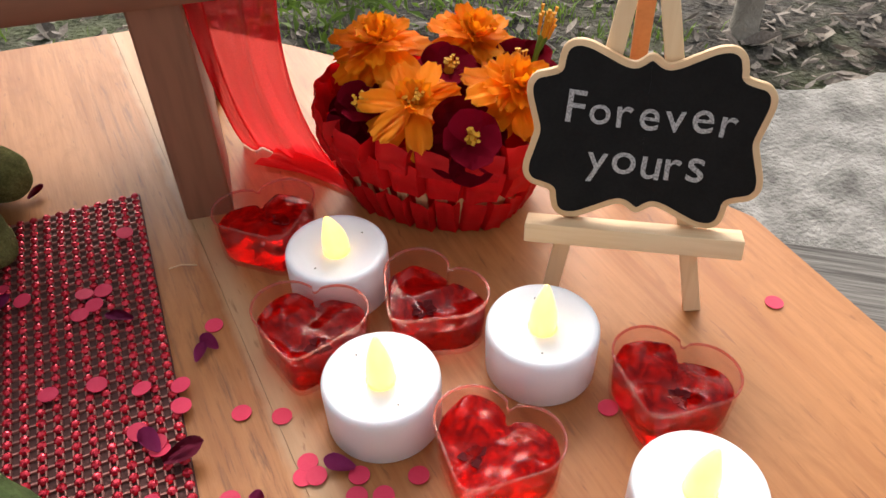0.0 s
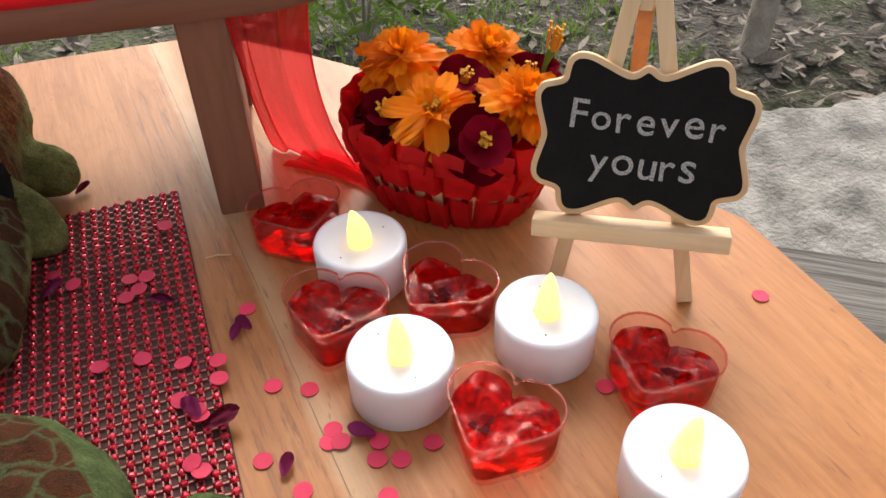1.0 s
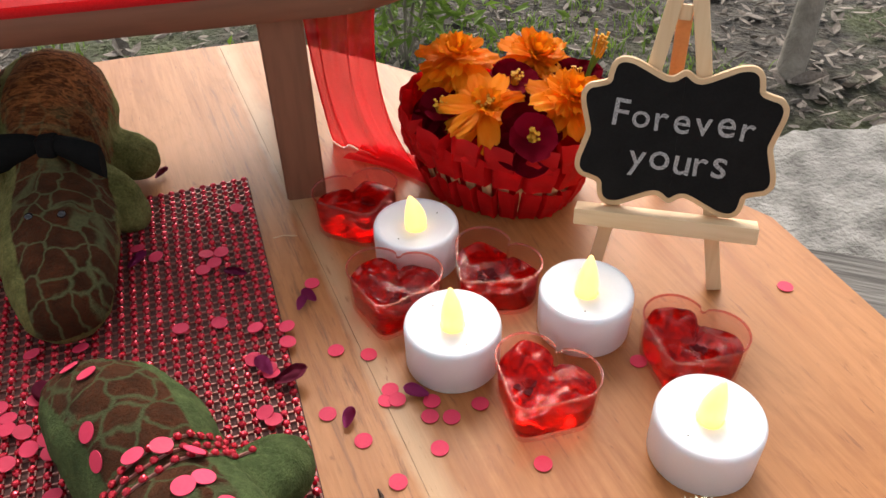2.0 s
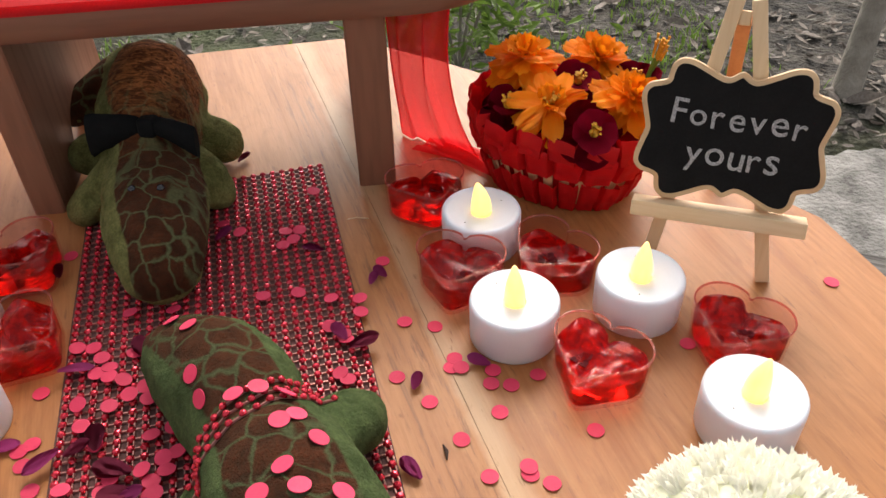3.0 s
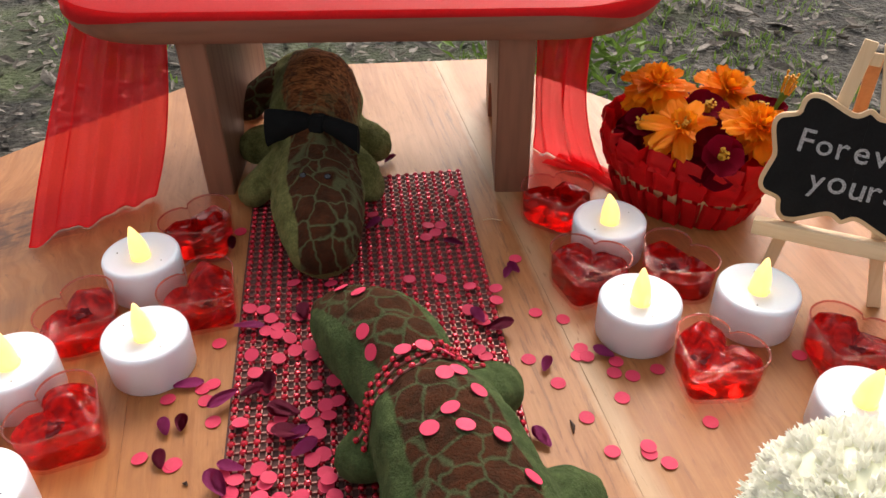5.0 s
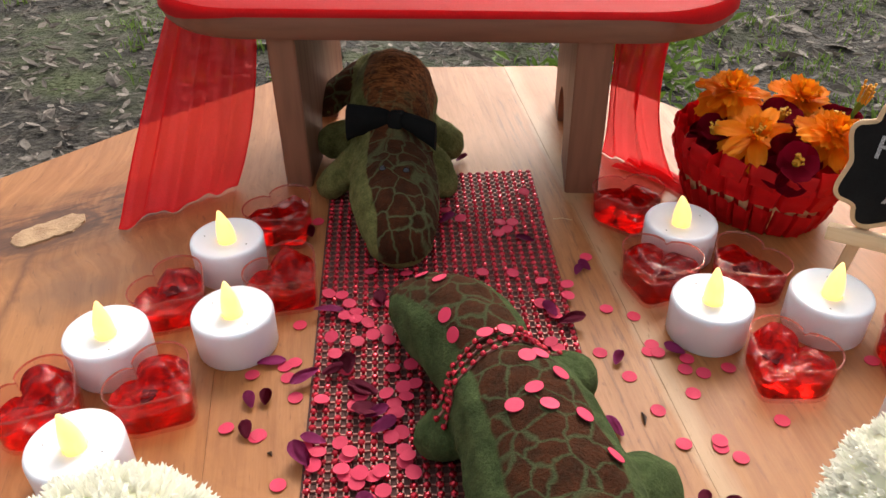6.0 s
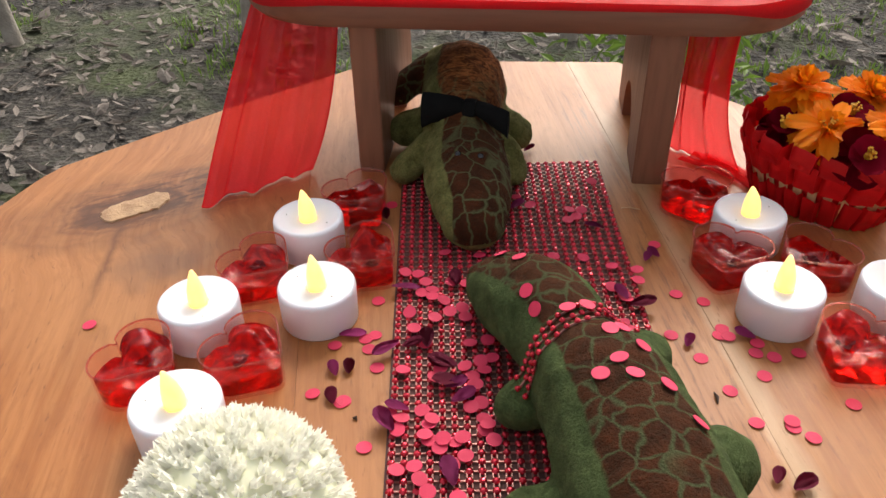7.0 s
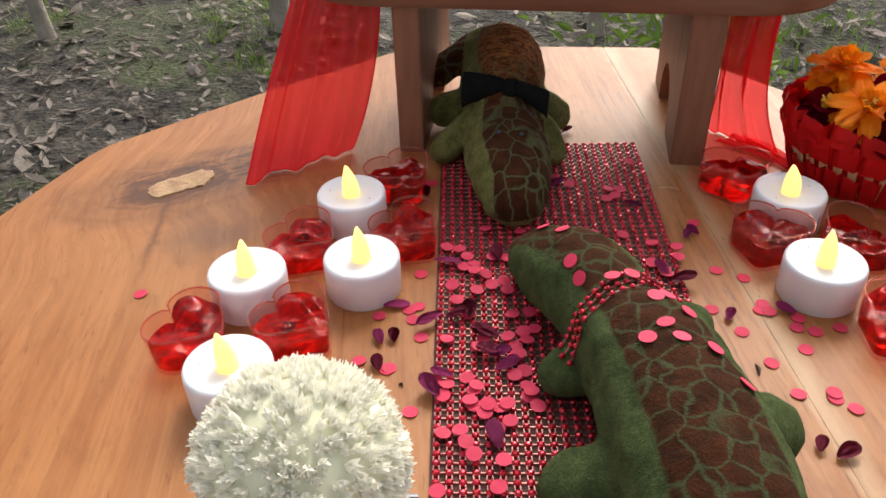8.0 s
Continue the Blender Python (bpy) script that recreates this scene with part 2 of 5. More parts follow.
def plush(name, dark, light, line):
    """Short pile: green below, brown scales parted by green lines along the back."""
    m, nt, b = blank(name)
    co = node(nt, "TexCoord").outputs["Object"]
    back = node(nt, "Attribute", None, attr="back").outputs["Fac"]
    hair = node(nt, "Attribute", None, attr="crest").outputs["Fac"]
    wob = node(nt, "TexNoise", {"Vector": co, "Scale": 90.0, "Detail": 3.0}).outputs[0]
    warped = node(nt, "VectorMath", {0: co, 1: node(nt, "VectorMath", {0: node(nt, "TexNoise", {"Vector": co, "Scale": 70.0, "Detail": 3.0}).outputs[1], "Scale": 0.012}, op="SCALE").outputs[0]}, op="ADD").outputs[0]
    flat = node(nt, "Mapping", {"Vector": warped, "Scale": (1.0, 1.0, 0.0)}).outputs[0]
    cells = node(nt, "TexVoronoi", {"Vector": flat, "Scale": 88.0, "Randomness": 0.75}, feature="DISTANCE_TO_EDGE").outputs[0]
    lines = ramp(nt, math_(nt, "ADD", cells, math_(nt, "MULTIPLY_ADD", wob, 0.07, -0.035)), [(0.02, (1, 1, 1)), (0.075, (0, 0, 0))])
    pile = node(nt, "TexNoise", {"Vector": co, "Scale": 900.0, "Detail": 4.0, "Roughness": 0.75}).outputs[0]
    patch = node(nt, "TexNoise", {"Vector": co, "Scale": 120.0, "Detail": 5.0, "Roughness": 0.65}).outputs[0]
    streaky = node(nt, "TexNoise", {"Vector": node(nt, "Mapping", {"Vector": co, "Scale": (0.35, 1.0, 0.8), "Rotation": (0, 0, 0.5)}).outputs[0], "Scale": 330.0, "Detail": 4.0, "Distortion": 1.5}).outputs[0]
    spread = ramp(nt, patch, [(0.34, (0, 0, 0)), (0.66, (1, 1, 1))])
    green = mix(nt, spread, dark, light)
    brown = mix(nt, spread, (0.034, 0.009, 0.004), (0.088, 0.023, 0.009))
    scales = mix(nt, math_(nt, "MULTIPLY", lines, 0.75), brown, line)
    tuft = mix(nt, ramp(nt, streaky, [(0.38, (0, 0, 0)), (0.62, (1, 1, 1))]), (0.16, 0.044, 0.014), (0.68, 0.23, 0.07))
    scales = mix(nt, hair, scales, tuft)
    edge = ramp(nt, math_(nt, "ADD", back, math_(nt, "MULTIPLY_ADD", wob, 0.3, -0.15)), [(0.44, (0, 0, 0)), (0.54, (1, 1, 1))])
    col = mix(nt, edge, green, scales)
    col = mix(nt, math_(nt, "MULTIPLY", ramp(nt, pile, [(0.42, (1, 1, 1)), (0.60, (0, 0, 0))]), 0.35), col, (0.018, 0.018, 0.008))
    nt.links.new(col, b.inputs["Base Color"])
    b.inputs["Roughness"].default_value = 0.95
    b.inputs["Specular IOR Level"].default_value = 0.1
    b.inputs["Sheen Weight"].default_value = 0.05
    b.inputs["Sheen Roughness"].default_value = 0.4
    b.inputs["Sheen Tint"].default_value = (0.75, 0.70, 0.40, 1)
    nt.links.new(node(nt, "Bump", {"Height": math_(nt, "ADD", pile, math_(nt, "MULTIPLY", patch, 1.2)), "Strength": 0.9, "Distance": 0.0018}).outputs[0], b.inputs["Normal"])
    return m


def chiffon():
    m, nt, b = blank("red_chiffon")
    co = node(nt, "TexCoord").outputs["Object"]
    n1 = node(nt, "TexNoise", {"Vector": co, "Scale": 45.0, "Detail": 3.0}).outputs[0]
    n2 = node(nt, "TexNoise", {"Vector": co, "Scale": 1500.0, "Detail": 2.0}).outputs[0]
    col = mix(nt, n1, (0.86, 0.014, 0.026), (0.93, 0.038, 0.048))
    nt.links.new(col, b.inputs["Base Color"])
    b.inputs["Roughness"].default_value = 0.55
    tl = node(nt, "BsdfTranslucent", {"Color": col})
    tr = node(nt, "BsdfTransparent", {"Color": (0.98, 0.22, 0.23, 1)})
    a = node(nt, "MixShader", {0: 0.55, 1: b.outputs[0], 2: tl.outputs[0]})
    fac = math_(nt, "MULTIPLY_ADD", n2, 0.24, 0.30)
    out = node(nt, "MixShader", {0: fac, 1: a.outputs[0], 2: tr.outputs[0]})
    nt.links.new(out.outputs[0], nt.nodes["Material Output"].inputs[0])
    return m


def clear_plastic(name, tint, body):
    """Thin clear moulded plastic: mostly see-through, glossy, with a faint body colour."""
    m, nt, b = blank(name)
    co = node(nt, "TexCoord").outputs["Object"]
    n1 = node(nt, "TexNoise", {"Vector": co, "Scale": 160.0, "Detail": 3.0}).outputs[0]
    gl = node(nt, "BsdfGlossy", {"Color": (1, 1, 1, 1), "Roughness": 0.06})
    tr = node(nt, "BsdfTransparent", {"Color": rgba(tint)})
    nt.links.new(node(nt, "Bump", {"Height": n1, "Strength": 0.15, "Distance": 0.0006}).outputs[0], gl.inputs["Normal"])
    fr = math_(nt, "MULTIPLY_ADD", math_(nt, "POWER", node(nt, "LayerWeight", {0: 0.5}).outputs[1], 4.0), 0.20, 0.012)
    thin = node(nt, "MixShader", {0: fr, 1: tr.outputs[0], 2: gl.outputs[0]})
    b.inputs["Base Color"].default_value = (0.75, 0.5, 0.45, 1)
    b.inputs["Roughness"].default_value = 0.25
    out = node(nt, "MixShader", {0: body, 1: thin.outputs[0], 2: b.outputs[0]})
    nt.links.new(out.outputs[0], nt.nodes["Material Output"].inputs[0])
    return m


def jelly():
    m, nt, b = blank("red_jelly")
    co = node(nt, "TexCoord").outputs["Object"]
    n1 = node(nt, "TexNoise", {"Vector": co, "Scale": 130.0, "Detail": 3.0, "Distortion": 1.6}).outputs[0]
    n2 = node(nt, "TexNoise", {"Vector": co, "Scale": 420.0, "Detail": 3.0}).outputs[0]
    col = mix(nt, ramp(nt, n1, [(0.38, (0, 0, 0)), (0.62, (1, 1, 1))]), (0.88, 0.009, 0.005), (0.36, 0.003, 0.003))
    nt.links.new(col, b.inputs["Base Color"])
    b.inputs["Roughness"].default_value = 0.03
    b.inputs["IOR"].default_value = 1.25
    b.inputs["Transmission Weight"].default_value = 0.80
    b.inputs["Specular IOR Level"].default_value = 0.3
    nt.links.new(node(nt, "Bump", {"Height": math_(nt, "ADD", n1, math_(nt, "MULTIPLY", n2, 0.15)), "Strength": 0.25, "Distance": 0.0016}).outputs[0], b.inputs["Normal"])
    return m


def glow(name, color, strength, rim):
    m, nt, b = blank(name)
    co = node(nt, "TexCoord").outputs["Object"]
    z = node(nt, "SeparateXYZ", {0: co}).outputs[2]
    up = math_(nt, "MULTIPLY_ADD", z, 45.0, -0.75)
    col = mix(nt, up, color, rim)
    b.inputs["Base Color"].default_value = (0.85, 0.65, 0.25, 1)
    b.inputs["Roughness"].default_value = 0.3
    nt.links.new(col, b.inputs["Emission Color"])
    n1 = node(nt, "TexNoise", {"Vector": co, "Scale": 350.0}).outputs[0]
    nt.links.new(math_(nt, "MULTIPLY_ADD", n1, strength * 0.5, strength * 0.75), b.inputs["Emission Strength"])
    return m


def petal_mat(name, color, other, rough=0.6, sheen=0.0, trans=0.25, jitter=0.25, spec=0.3):
    m, nt, b = blank(name)
    b.inputs["Specular IOR Level"].default_value = spec
    co = node(nt, "TexCoord").outputs["Object"]
    v = node(nt, "Mapping", {"Vector": co, "Scale": (1.0, 0.12, 1.0)}).outputs[0]
    vein = node(nt, "TexNoise", {"Vector": v, "Scale": 900.0, "Detail": 3.0}).outputs[0]
    broad = node(nt, "TexNoise", {"Vector": co, "Scale": 140.0, "Detail": 2.0}).outputs[0]
    rnd = node(nt, "ObjectInfo").outputs["Random"]
    isl = node(nt, "NewGeometry").outputs["Random Per Island"]
    col = mix(nt, broad, color, other)
    col = mix(nt, math_(nt, "MULTIPLY", vein, 0.3), col, tuple(c * 0.8 for c in color))
    val = math_(nt, "MULTIPLY_ADD", math_(nt, "ADD", rnd, isl), jitter, 1 - jitter)
    col = node(nt, "HueSaturation", {"Color": col, "Value": val}).outputs[0]
    nt.links.new(col, b.inputs["Base Color"])
    b.inputs["Roughness"].default_value = rough
    b.inputs["Sheen Weight"].default_value = sheen
    nt.links.new(node(nt, "Bump", {"Height": vein, "Strength": 0.3, "Distance": 0.0004}).outputs[0], b.inputs["Normal"])
    tl = node(nt, "BsdfTranslucent", {"Color": col})
    out = node(nt, "MixShader", {0: trans, 1: b.outputs[0], 2: tl.outputs[0]})
    nt.links.new(out.outputs[0], nt.nodes["Material Output"].inputs[0])
    return m


def ground_mat():
    m, nt, b = blank("soil")
    co = node(nt, "TexCoord").outputs["Object"]
    a = node(nt, "TexNoise", {"Vector": co, "Scale": 1.6, "Detail": 5.0, "Roughness": 0.6}).outputs[0]
    c = node(nt, "TexNoise", {"Vector": co, "Scale": 17.0, "Detail": 6.0, "Roughness": 0.7}).outputs[0]
    d = node(nt, "TexVoronoi", {"Vector": co, "Scale": 60.0}).outputs[0]
    col = ramp(nt, c, [(0.34, (0.007, 0.0055, 0.004)), (0.50, (0.030, 0.024, 0.018)), (0.62, (0.075, 0.064, 0.052)), (0.76, (0.24, 0.22, 0.19))])
    col = mix(nt, ramp(nt, a, [(0.5, (0, 0, 0)), (0.66, (0.7, 0.7, 0.7))]), col, (0.060, 0.080, 0.020))
    nt.links.new(col, b.inputs["Base Color"])
    b.inputs["Roughness"].default_value = 0.95
    nt.links.new(node(nt, "Bump", {"Height": math_(nt, "ADD", c, math_(nt, "MULTIPLY", d, 0.4)), "Strength": 0.8, "Distance": 0.03}).outputs[0], b.inputs["Normal"])
    return m


M_TABLE = table_wood()
M_TABLE_END = grained("table_edge_wood", (0.5, 0.28, 0.15), (0.25, 0.11, 0.05))
M_KNOT = surface("knot_wood", (0.56, 0.36, 0.20), 0.75, (0.25, 0.12, 0.06), 90, 700, 0.8, 0.7, 0.001)
M_STOOL = grained("stool_wood", (0.25, 0.105, 0.060), (0.13, 0.050, 0.028), 2, 0.5, 26.0, 0.1, 0.55, 0.15)
M_STOOL_TOP = grained("stool_seat_wood", (0.25, 0.105, 0.060), (0.13, 0.050, 0.028), 0, 0.5, 26.0, 0.1, 0.55, 0.15)
M_PINE = grained("easel_pine", (0.72, 0.52, 0.31), (0.55, 0.34, 0.17), 2, 0.6, 60.0, 0.06, 0.4, 0.1)
M_PINE_X = grained("ledge_pine", (0.74, 0.54, 0.33), (0.56, 0.35, 0.18), 0, 0.6, 60.0, 0.06, 0.4, 0.1)
M_ORANGE_WOOD = grained("back_leg_wood", (0.62, 0.29, 0.12), (0.45, 0.18, 0.07), 2, 0.6, 60.0, 0.06, 0.4, 0.1)
M_PLY = surface("plywood", (0.68, 0.46, 0.26), 0.6, (0.55, 0.33, 0.16), 60, 500, 0.5, 0.1)
M_SLATE = surface("chalkboard_paint", (0.006, 0.0055, 0.0055), 0.85, (0.013, 0.012, 0.012), 70, 900, 0.6, 0.1, 0.0002, Specular_IOR_Level=0.2)
M_CHALK = surface("chalk", (0.54, 0.53, 0.53), 0.95, (0.02, 0.02, 0.02), 1500, 3600, 1.0, 0.3, 0.0002)
M_WHITE = surface("white_plastic", (0.81, 0.82, 0.89), 0.34, (0.77, 0.78, 0.85), 50, 900, 0.3, 0.04, 0.0002, Subsurface_Weight=0.25, Subsurface_Radius=(0.006, 0.004, 0.004), Subsurface_Scale=1.0)
M_FLAME = glow("led_flame", (1.0, 0.60, 0.10), 0.85, (1.0, 0.74, 0.24))
M_CUP = clear_plastic("cup_plastic", (0.97, 0.84, 0.82), 0.012)
M_RIM = clear_plastic("cup_rim_plastic", (0.90, 0.46, 0.40), 0.10)
M_JELLY = jelly()
M_BLOSSOM = petal_mat("steeped_blossom", (0.10, 0.006, 0.008), (0.035, 0.004, 0.006), 0.8, 0.0, 0.1, 0.25, 0.1)
M_CHIFFON = chiffon()
M_SATIN = surface("red_satin_ribbon", (0.84, 0.014, 0.020), 0.5, (0.62, 0.009, 0.014), 60, 900, 0.5, 0.12, 0.0003, 0.2, Specular_IOR_Level=0.3)
M_SPLINT = grained("basket_splint", (0.70, 0.47, 0.25), (0.48, 0.27, 0.12), 2, 0.6, 90.0, 0.1, 0.5)
M_ORANGE = petal_mat("marigold_petal", (1.0, 0.35, 0.006), (1.0, 0.45, 0.012), 0.6, 0.0, 0.42, 0.06)
M_VELVET = petal_mat("velvet_petal", (0.27, 0.002, 0.018), (0.16, 0.0015, 0.012), 0.9, 0.0, 0.3, 0.25, 0.08)
M_STAMEN = petal_mat("stamen", (0.80, 0.42, 0.03), (0.62, 0.26, 0.02), 0.6)
M_PURPLE = petal_mat("fallen_petal", (0.25, 0.010, 0.085), (0.36, 0.040, 0.19), 0.75, 0.0, 0.3, 0.35)
M_DARKPETAL = petal_mat("dark_fallen_petal", (0.20, 0.006, 0.038), (0.11, 0.004, 0.026), 0.75, 0.0, 0.3, 0.25)
M_CONFETTI = surface("pink_paper", (0.66, 0.028, 0.090), 0.7, (0.60, 0.022, 0.080), 60, 900, 0.4, 0.05, 0.0002, 0.22)
M_POM = petal_mat("cream_floret", (0.99, 0.97, 0.88), (0.99, 0.985, 0.92), 0.8, 0.0, 0.45, 0.0)
M_POM_CORE = petal_mat("floret_core", (0.95, 0.94, 0.74), (0.92, 0.92, 0.66), 0.8, 0.0, 0.2, 0.0)
M_STEEL = surface("steel_wire", (0.6, 0.6, 0.6), 0.3, None, 80, 900, 0.3, 0.05, 0.0002, 0.0, Metallic=1.0)
M_GEM = surface("red_rhinestone", (0.56, 0.026, 0.048), 0.14, (0.42, 0.014, 0.032), 90, 500, 0.4, 0.02, 0.0001, 0.35, Metallic=0.55)
M_NET = surface("runner_net", (0.32, 0.125, 0.105), 0.36, (0.15, 0.050, 0.042), 90, 900, 0.6, 0.1, 0.0002, 0.0, Metallic=0.4)
M_NET_BASE = surface("runner_backing", (0.085, 0.026, 0.023), 0.8, (0.045, 0.013, 0.012), 150, 900, 0.5, 0.2, 0.0003)
M_PLUSH = plush("olive_plush", (0.105, 0.108, 0.030), (0.250, 0.240, 0.085), (0.120, 0.140, 0.062))
M_PLUSH_GREEN = plush("green_plush", (0.042, 0.068, 0.022), (0.100, 0.142, 0.052), (0.075, 0.105, 0.045))
M_BLACK = surface("black_felt", (0.006, 0.006, 0.006), 0.95, (0.010, 0.010, 0.010), 120, 1200, 0.6, 0.4, 0.0004, Specular_IOR_Level=0.1)
M_EYE = surface("glossy_eye", (0.01, 0.01, 0.012), 0.12, (0.02, 0.02, 0.03), 100, 500, 0.2, 0.0)
M_SOIL = ground_mat()
M_LEAF = petal_mat("dry_leaf", (0.070, 0.052, 0.040), (0.34, 0.29, 0.25), 0.7, 0.0, 0.1, 0.95)
M_GRASS = petal_mat("grass_blade", (0.10, 0.19, 0.022), (0.19, 0.27, 0.05), 0.6, 0.0, 0.35, 0.35)
M_BARK = surface("bark", (0.36, 0.32, 0.27), 0.9, (0.15, 0.125, 0.10), 18, 140, 0.9, 0.8, 0.006)
M_GREY = grained("weathered_timber", (0.17, 0.158, 0.145), (0.030, 0.027, 0.025), 0, 0.85, 26.0, 0.05, 0.85, 0.9, 0.003)
M_CONCRETE = surface("concrete", (0.30, 0.285, 0.265), 0.9, (0.040, 0.036, 0.031), 13, 90, 1.0, 0.9, 0.012)
M_DEBRIS = surface("dry_seed_husk", (0.05, 0.022, 0.012), 0.8, None, 200, 900, 0.5, 0.3)


# ---- ground and distance ----
def build_ground():
    bm = bmesh.new()
    xs = [-60, -25, -10, -6] + [-4.5 + 0.15 * i for i in range(61)] + [6, 10, 25, 60]
    ys = [-60, -25, -8, -3, -1.5] + [-0.6 + 0.15 * i for i in range(54)] + [10, 16, 30, 60]
    rows = []
    for y in ys:
        rows.append([bm.verts.new((x, y, GROUND + (0.035 * noise.noise((x * 1.3, y * 1.3, 0)) + 0.018 * noise.noise((x * 5, y * 5, 3)) if abs(x) < 5 and -1 < y < 8 else 0))) for x in xs])
    for a, b in zip(rows, rows[1:]):
        for i in range(len(xs) - 1):
            bm.faces.new((a[i], a[i + 1], b[i + 1], b[i]))
    me = finish(bm, M_SOIL, "ground", True, 80)
    return tagged(new("ground", me), "grey-brown bare soil with patches of grass", "ground", kind="structure")


def ground_z(x, y):
    return GROUND + (0.035 * noise.noise((x * 1.3, y * 1.3, 0)) + 0.018 * noise.noise((x * 5, y * 5, 3)) if abs(x) < 5 and -1 < y < 8 else 0)


build_ground()


def scatter_leaves(count, rng):
    verts, faces = [], []
    for _ in range(count):
        y = 0.7 + 6.0 * rng.random() ** 1.5
        x = rng.uniform(-1, 1) * (0.9 + 0.75 * y)
        ln = rng.uniform(0.008, 0.030) * (1.0 if rng.random() < 0.93 else 1.9)
        w = ln * rng.uniform(0.25, 0.5)
        curl = rng.uniform(-0.5, 0.9) * w
        m = Matrix.Translation((x, y, ground_z(x, y) + rng.uniform(0.002, 0.022))) @ Euler((rng.uniform(-0.5, 0.5), rng.uniform(-0.5, 0.5), rng.uniform(0, 6.28))).to_matrix().to_4x4()
        b = len(verts)
        for px, py, pz in ((0, -ln, curl * 0.6), (-w, -ln * 0.2, curl), (0, -ln * 0.1, 0), (w, -ln * 0.2, curl), (-w * 0.7, ln * 0.5, curl * 0.8), (0, ln * 0.5, 0.1 * curl), (w * 0.7, ln * 0.5, curl * 0.8), (0, ln, curl)):
            verts.append(m @ Vector((px, py, pz)))
        faces += [(b, b + 2, b + 1), (b, b + 3, b + 2), (b + 1, b + 2, b + 5, b + 4), (b + 2, b + 3, b + 6, b + 5), (b + 4, b + 5, b + 7), (b + 5, b + 6, b + 7)]
    me = bpy.data.meshes.new("leaf_litter")
    me.from_pydata(verts, [], faces)
    me.materials.append(M_LEAF)
    tagged(new("leaf_litter", me), "dry grey-brown fallen leaves strewn over the soil", "leaf litter", kind="stuff")


def scatter_grass(rng):
    verts, faces = [], []
    for _ in range(5200):
        y = 0.8 + 6.0 * rng.random() ** 1.3
        x = rng.uniform(-1, 1) * (0.9 + 0.75 * y)
        if noise.noise((x * 0.9 + 5, y * 0.9, 7)) < -0.04 or (x > 0.7 and y < 1.6):
            continue
        for _ in range(rng.randint(5, 12)):
            bx, by = x + rng.gauss(0, 0.025), y + rng.gauss(0, 0.025)
            h, a, w = rng.uniform(0.012, 0.042), rng.uniform(0, 6.28), rng.uniform(0.0012, 0.003)
            lean = rng.uniform(0.2, 1.1) * h
            z = ground_z(bx, by) - 0.003
            dx, dy = math.cos(a), math.sin(a)
            b = len(verts)
            verts += [(bx - dy * w, by + dx * w, z), (bx + dy * w, by - dx * w, z), (bx + dx * lean * 0.4 + dy * w, by + dy * lean * 0.4 - dx * w, z + h * 0.65), (bx + dx * lean * 0.4 - dy * w, by + dy * lean * 0.4 + dx * w, z + h * 0.65), (bx + dx * lean, by + dy * lean, z + h)]
            faces += [(b, b + 1, b + 2, b + 3), (b + 3, b + 2, b + 4)]
    me = bpy.data.meshes.new("grass")
    me.from_pydata(verts, [], faces)
    me.materials.append(M_GRASS)
    tagged(new("grass", me), "sparse short green grass tufts in bare soil", "grass", kind="stuff")


scatter_leaves(15000, random.Random(4))
scatter_grass(random.Random(9))


def concrete_slab():
    bm = bmesh.new()
    pts = spline([(0.70, 0.78), (1.2, 0.55), (1.75, 0.62), (1.85, 1.05), (1.62, 1.33), (1.25, 1.40), (0.98, 1.36), (0.80, 1.12)], 8)
    rng = random.Random(3)
    low = [Vector((p.x, p.y, GROUND - 0.03)) for p in pts]
    jag = [Vector((p.x + rng.gauss(0, 0.012), p.y + rng.gauss(0, 0.012), 0)) for p in pts]
    top = [Vector((p.x, p.y, GROUND + 0.034)) for p in jag]
    cx = Vector((1.3, 0.98, GROUND + 0.045))
    inner = [p.lerp(cx, 0.06) + Vector((0, 0, 0.010)) for p in top]
    inner2 = [p.lerp(cx, 0.5) + Vector((0, 0, 0.006 * noise.noise((p.x * 9, p.y * 9, 1)))) for p in inner]
    vs = loft(bm, [low, top, inner, inner2])
    bm.faces.new(vs[-1])
    tagged(new("pavement", finish(bm, M_CONCRETE, "pavement")), "rough pale grey concrete patch set in the soil", "pavement", kind="structure")


concrete_slab()


def leaf_cloud(centre, spread, count, size, rng):
    verts, faces = [], []
    for _ in range(count):
        d = Vector((rng.gauss(0, 1), rng.gauss(0, 1), rng.gauss(0, 0.8)))
        p = Vector(centre) + Vector((d.x * spread[0], d.y * spread[1], d.z * spread[2])) * 0.55
        p.z = max(p.z, GROUND + 0.02)
        ln = size * rng.uniform(0.6, 1.3)
        w = ln * 0.32
        m = Matrix.Translation(p) @ Euler((rng.uniform(-1.2, 1.2), rng.uniform(-1.2, 1.2), rng.uniform(0, 6.28))).to_matrix().to_4x4()
        b = len(verts)
        for q in ((0, -ln, 0), (-w, 0, 0.15 * ln), (0, 0, 0), (w, 0, 0.15 * ln), (0, ln, -0.1 * ln)):
            verts.append(m @ Vector(q))
        faces += [(b, b + 2, b + 1), (b, b + 3, b + 2), (b + 1, b + 2, b + 4), (b + 2, b + 3, b + 4)]
    me = bpy.data.meshes.new("leaves")
    me.from_pydata(verts, [], faces)
    me.materials.append(M_GRASS)
    return me


